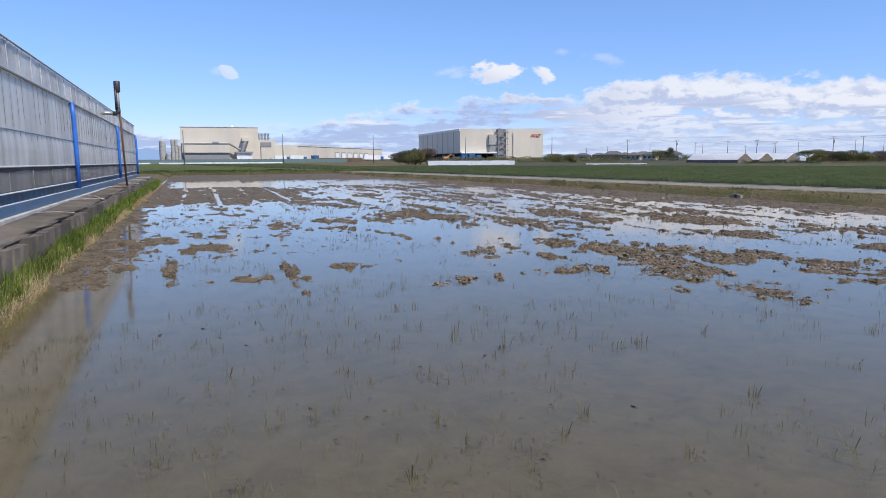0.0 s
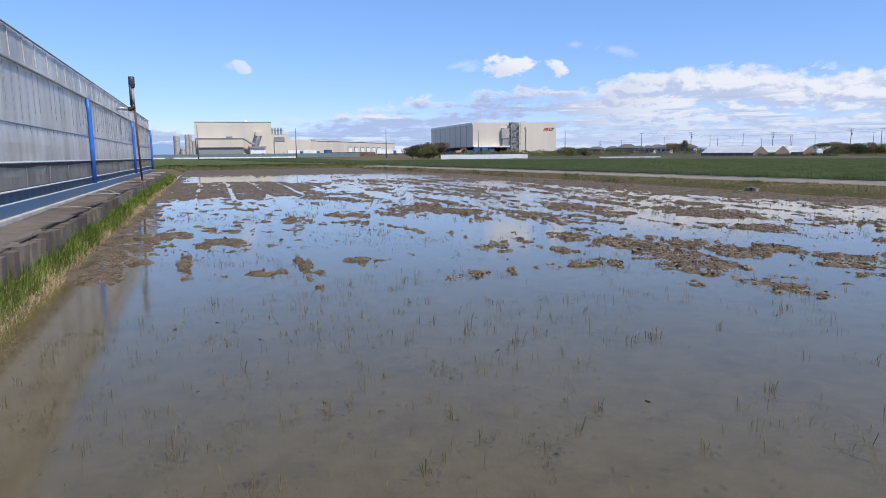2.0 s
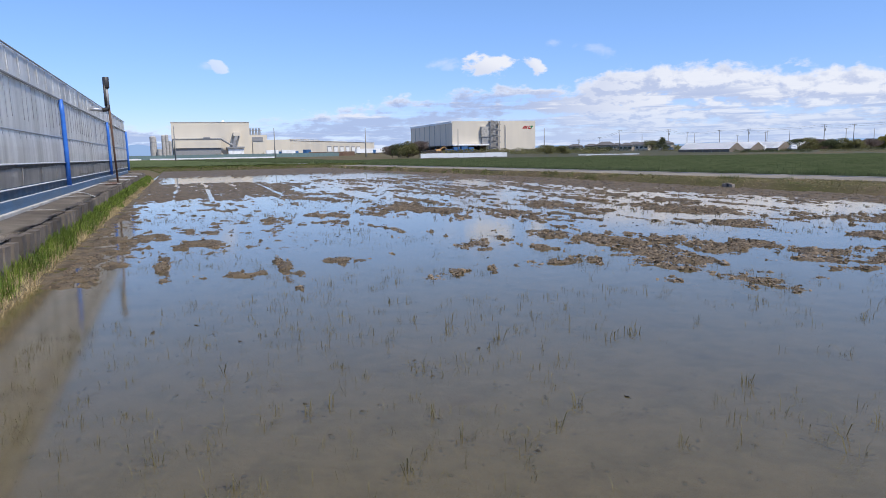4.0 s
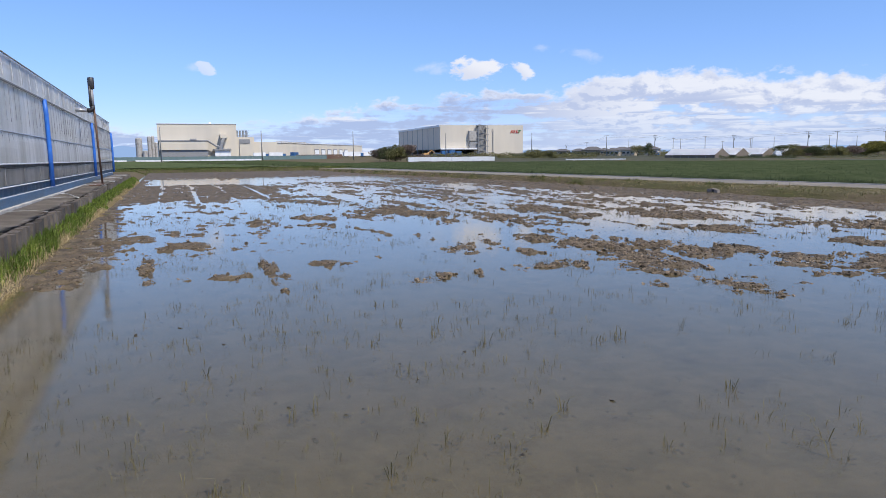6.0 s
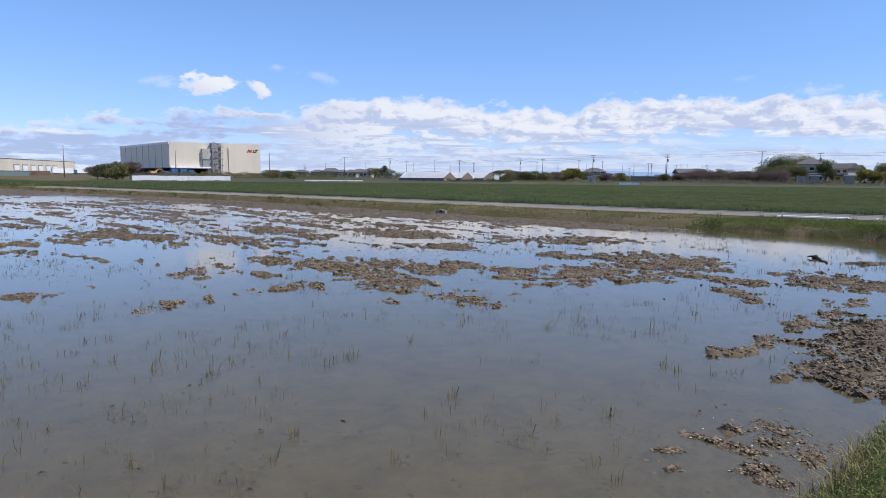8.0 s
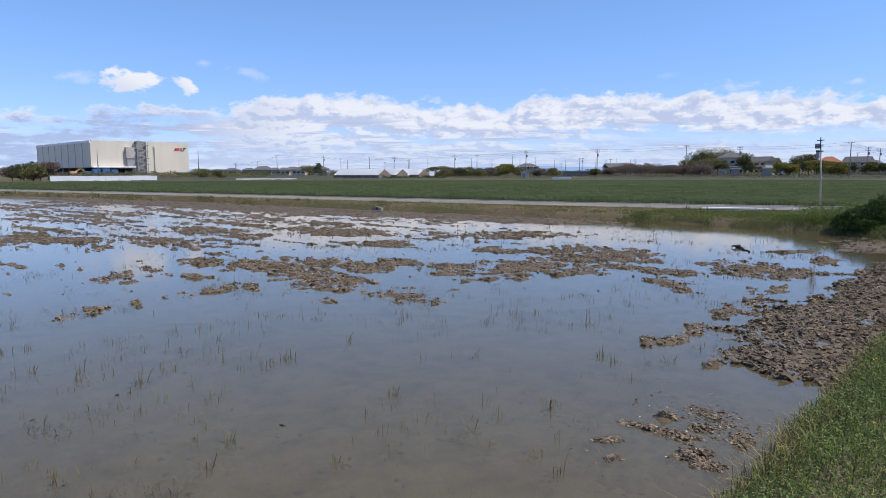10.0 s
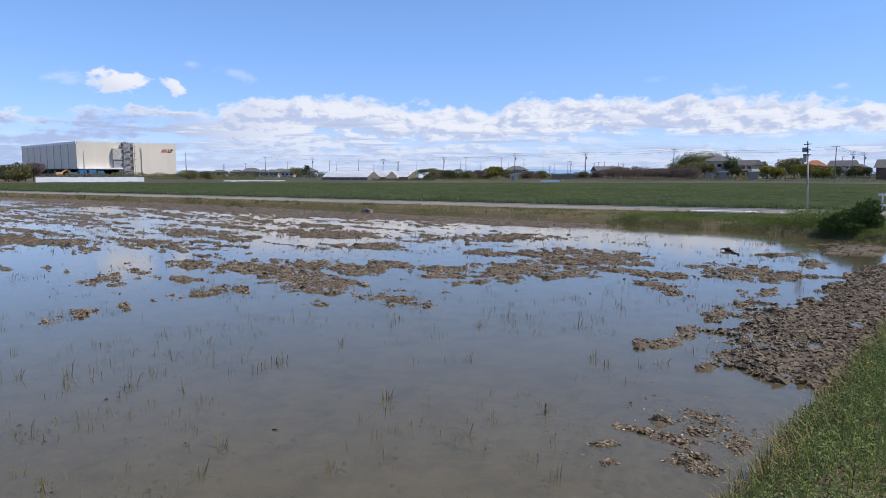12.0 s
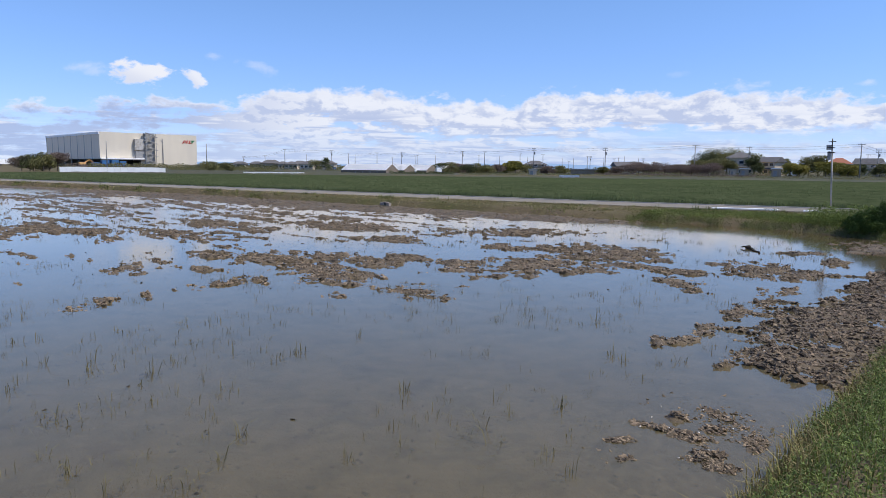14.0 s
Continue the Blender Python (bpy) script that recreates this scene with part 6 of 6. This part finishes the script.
for az, dist, h, r, mat in ((66.6, 262, 3.6, 3.4, "leaf_g"), (67.6, 262, 5.2, 4.0, "leaf_g"), (68.5, 266, 7.8, 4.5, "leaf_d"), (69.4, 270, 9.2, 5.0, "leaf_g"), (70.6, 276, 8.8, 5.0, "leaf_g"), (68.9, 285, 10.0, 6.0, "leaf_d"), (70.0, 290, 10.4, 6.0, "leaf_g"), (71.4, 285, 8.4, 5.0, "leaf_g"), (69.2, 240, 5.6, 4.0, "leaf_g"), (69.9, 236, 5.0, 3.4, "leaf_g"),
                            (71.85, 238, 6.2, 2.8, "leaf_d"), (74.0, 275, 6.0, 2.6, "leaf_g"), (75.5, 250, 6.2, 2.8, "leaf_g"), (76.1, 246, 6.6, 2.6, "leaf_g"), (78.6, 236, 3.8, 2.0, "leaf_d"), (79.9, 240, 4.0, 2.0, "leaf_g"), (80.5, 250, 3.6, 2.0, "leaf_d")):
    tree_at(az, dist, h, r, mat, {"leaf_g": "olive green leafy tree by the houses", "leaf_d": "dark evergreen tree by the houses"}[mat])
for az, dist, h, r in ((74.3, 226, 4.0, 2.6), (76.6, 226, 4.4, 2.8), (77.5, 232, 4.2, 2.6), (78.0, 226, 3.6, 2.4), (74.9, 230, 3.4, 2.2), (53.6, 212, 3.8, 2.6), (52.9, 214, 3.2, 2.4)):
    tree_at(az, dist, h, r, "leaf_y", "yellow-green shrub tree at the garden's edge")
for k in range(17):
    az = 62.6 + 0.40 * k
    tree_at(az, 205 + random.uniform(-6, 8), random.uniform(2.9, 3.9), random.uniform(2.0, 2.8), "leaf_b", "bare brown orchard tree", n=2300, leaf=0.12, group="orchard trees", low=0.1)
for az, dist, h, r, mat in ((16.3, 165, 2.9, 2.4, "leaf_b"), (17.0, 162, 3.5, 2.6, "leaf_d"), (17.6, 160, 3.8, 2.4, "leaf_g"), (18.5, 163, 3.8, 2.2, "leaf_b"), (16.8, 168, 3.3, 2.4, "leaf_g"), (18.0, 166, 3.4, 2.2, "leaf_g"), (29.0, 200, 2.6, 2.4, "leaf_g"), (30.2, 210, 2.4, 2.2, "leaf_g"),
                            (38.0, 290, 5.2, 2.2, "leaf_d"), (37.2, 300, 4.4, 3.0, "leaf_g"), (47.6, 205, 3.0, 2.6, "leaf_d"), (48.3, 200, 3.2, 2.8, "leaf_g"), (49.0, 205, 2.8, 2.6, "leaf_b"), (49.7, 200, 2.8, 2.6, "leaf_d"), (50.4, 206, 3.0, 2.4, "leaf_g"), (51.2, 200, 2.6, 2.4, "leaf_g"), (52.1, 204, 2.8, 2.4, "leaf_b"),
                            (54.4, 212, 2.8, 2.4, "leaf_g"), (56.2, 214, 2.6, 2.4, "leaf_b"), (57.3, 216, 2.6, 2.2, "leaf_g"), (42.9, 200, 2.2, 2.0, "leaf_g"), (44.0, 198, 1.9, 1.8, "leaf_d"), (46.6, 200, 2.2, 2.0, "leaf_g"), (61.7, 212, 2.4, 2.2, "leaf_b"), (60.6, 222, 2.3, 2.0, "leaf_g")):
    tree_at(az, dist, h, r, mat, {"leaf_g": "rounded olive shrub beyond the wheat", "leaf_d": "dark evergreen shrub beyond the wheat", "leaf_b": "brownish bare shrub beyond the wheat"}[mat], n=1900, leaf=0.17, group="shrubs beyond the wheat", low=0.0)


def hedge_line(name, rows, mat, label):
    """Low joined scrub: rows of bearing, distance, height and count."""
    pos, size = [], []
    for a0, a1, d, h, n in rows:
        n = int(n * 1.7)
        az = np.radians(rng.uniform(a0, a1, n))
        dd = d + rng.normal(0, 4, n)
        hh = h * (0.35 + 1.1 * fbm(np.degrees(az) * 3, az * 0 + d, 101))
        pos.append(np.stack([dd * np.sin(az), dd * np.cos(az), 0.25 + rng.uniform(0, 1, n) * hh], 1))
        size.append(rng.uniform(0.5, 1.1, n) * d * 0.0008)
    v, f = leaves_mesh(np.concatenate(pos), np.concatenate(size), 0.8)
    tagged(soup(name, v.tolist(), f, mat), label, "scrub", kind="stuff")


hedge_line("distant_scrub", [(20.5, 40, 390, 2.2, 5200), (26, 34, 230, 1.1, 2600), (47, 62, 235, 1.8, 4200), (38, 47, 260, 2.4, 1800), (60, 84, 235, 1.7, 4200), (-6, 20, 520, 2.0, 1500)], "leaf_g", "low olive scrub along the horizon")
hedge_line("distant_scrub", [(43.2, 48.5, 168, 0.75, 1500)], "leaf_d", "dark low weeds before the plastic houses")
hedge_line("field_margin", [(49, 86, 165, 0.35, 2500), (49, 86, 185, 0.45, 2500)], "leaf_g", "rough grass margin behind the wheat")
hedge_line("distant_scrub", [(27, 62, 330, 2.0, 4200), (60, 84, 290, 3.0, 4200), (46, 53, 215, 1.4, 1600)], "leaf_d", "dark low hedges along the horizon")
hedge_line("distant_scrub", [(19, 32, 440, 1.8, 2000), (60, 72, 198, 0.7, 2500)], "leaf_b", "brown dry scrub along the horizon")

# ---- distance: poles and wires ----
POLES = [(220, 358, 7.0), (230, 351, 7.7), (184, 265, 9.2), (205, 258, 9.2), (263, 315, 9.2), (252, 278, 9.2), (251, 258, 9.2), (289, 305, 7.3), (299, 295, 8.6), (240, 207, 9.2), (250, 202, 9.2), (275, 200, 9.2), (212, 148, 9.2), (305, 207, 9.2),
         (356, 223, 6.3), (360, 211, 9.2), (220, 123, 9.2), (370, 198, 8.5), (377, 186, 8.2), (206, 85, 9.2), (215, 43, 9.2), (271, 49, 9.2), (286, 48, 9.2), (344, 66, 9.2), (229, 77, 9.2), (26, 215, 9.2), (55, 218, 9.2), (93, 233, 9.2), (127, 231, 9.2), (-2, 192, 9.2)]
FAR_POLES = [(50.6, 420, 9.5), (52.3, 450, 9.5), (54.6, 430, 9.0), (57.4, 470, 9.0), (58.3, 440, 8.5), (59.4, 400, 9.0), (60.7, 450, 9.5), (61.5, 380, 7.5), (62.3, 460, 10.0), (63.4, 430, 8.5), (45.5, 420, 9.0), (47.0, 440, 9.5), (40.4, 430, 9.0), (36.5, 460, 9.5)]


def utility_pole(x, y, h, arms):
    g = empty("utility_pole", pose(x, y, 0.3, 0, 0, -math.degrees(math.atan2(x, y)) + 12), "grey concrete utility pole" + (" with cross-arms" if arms else ""), "utility pole", "utility poles")
    part("shaft", tube([(0, 0, 0), (0, 0, h)], [0.19, 0.11], 8), "pole", g, smooth=True)
    for k in range(arms):
        part("cross_arm", box(-0.85, -0.06, h - 0.25 - 0.75 * k, 0.85, 0.06, h - 0.12 - 0.75 * k), "midgrey", g)
        for ix in (-0.75, 0.0, 0.75):
            part("insulator", tube([(ix, 0, h - 0.12 - 0.75 * k), (ix, 0, h + 0.1 - 0.75 * k)], 0.06, 6), "lightcon", g)
    if arms > 1:
        part("transformer", tube([(0.3, 0, h - 2.4), (0.3, 0, h - 1.5)], 0.28, 8), "midgrey", g)


for k, (x, y, h) in enumerate(POLES):
    utility_pole(x, y, h, 0 if k >= 25 else (2 if k in (3, 16, 22) else 1 + (k % 3 == 0)))


for az, dist, h in FAR_POLES:
    utility_pole(*polar(az, dist)[:2], h, 1 if dist < 425 else 0)


def wire(a, b, sag):
    pts = [Vector(a).lerp(Vector(b), t) - Vector((0, 0, 4 * sag * t * (1 - t))) for t in np.linspace(0, 1, 9)]
    tagged(part("power_line", tube(pts, 0.026, 4), "wire", None), "thin overhead power line between poles", "cable", "power lines")


for chain in ((0, 1, 2, 3, 4, 5, 6, 8), (9, 10, 12), (6, 9), (12, 16, 19), (19, 24, 20), (20, 22, 23)):
    for a, b in zip(chain, chain[1:]):
        for off in (0.0, -0.7):
            wire((POLES[a][0], POLES[a][1], POLES[a][2] + 0.35 + off), (POLES[b][0], POLES[b][1], POLES[b][2] + 0.35 + off), 0.5)

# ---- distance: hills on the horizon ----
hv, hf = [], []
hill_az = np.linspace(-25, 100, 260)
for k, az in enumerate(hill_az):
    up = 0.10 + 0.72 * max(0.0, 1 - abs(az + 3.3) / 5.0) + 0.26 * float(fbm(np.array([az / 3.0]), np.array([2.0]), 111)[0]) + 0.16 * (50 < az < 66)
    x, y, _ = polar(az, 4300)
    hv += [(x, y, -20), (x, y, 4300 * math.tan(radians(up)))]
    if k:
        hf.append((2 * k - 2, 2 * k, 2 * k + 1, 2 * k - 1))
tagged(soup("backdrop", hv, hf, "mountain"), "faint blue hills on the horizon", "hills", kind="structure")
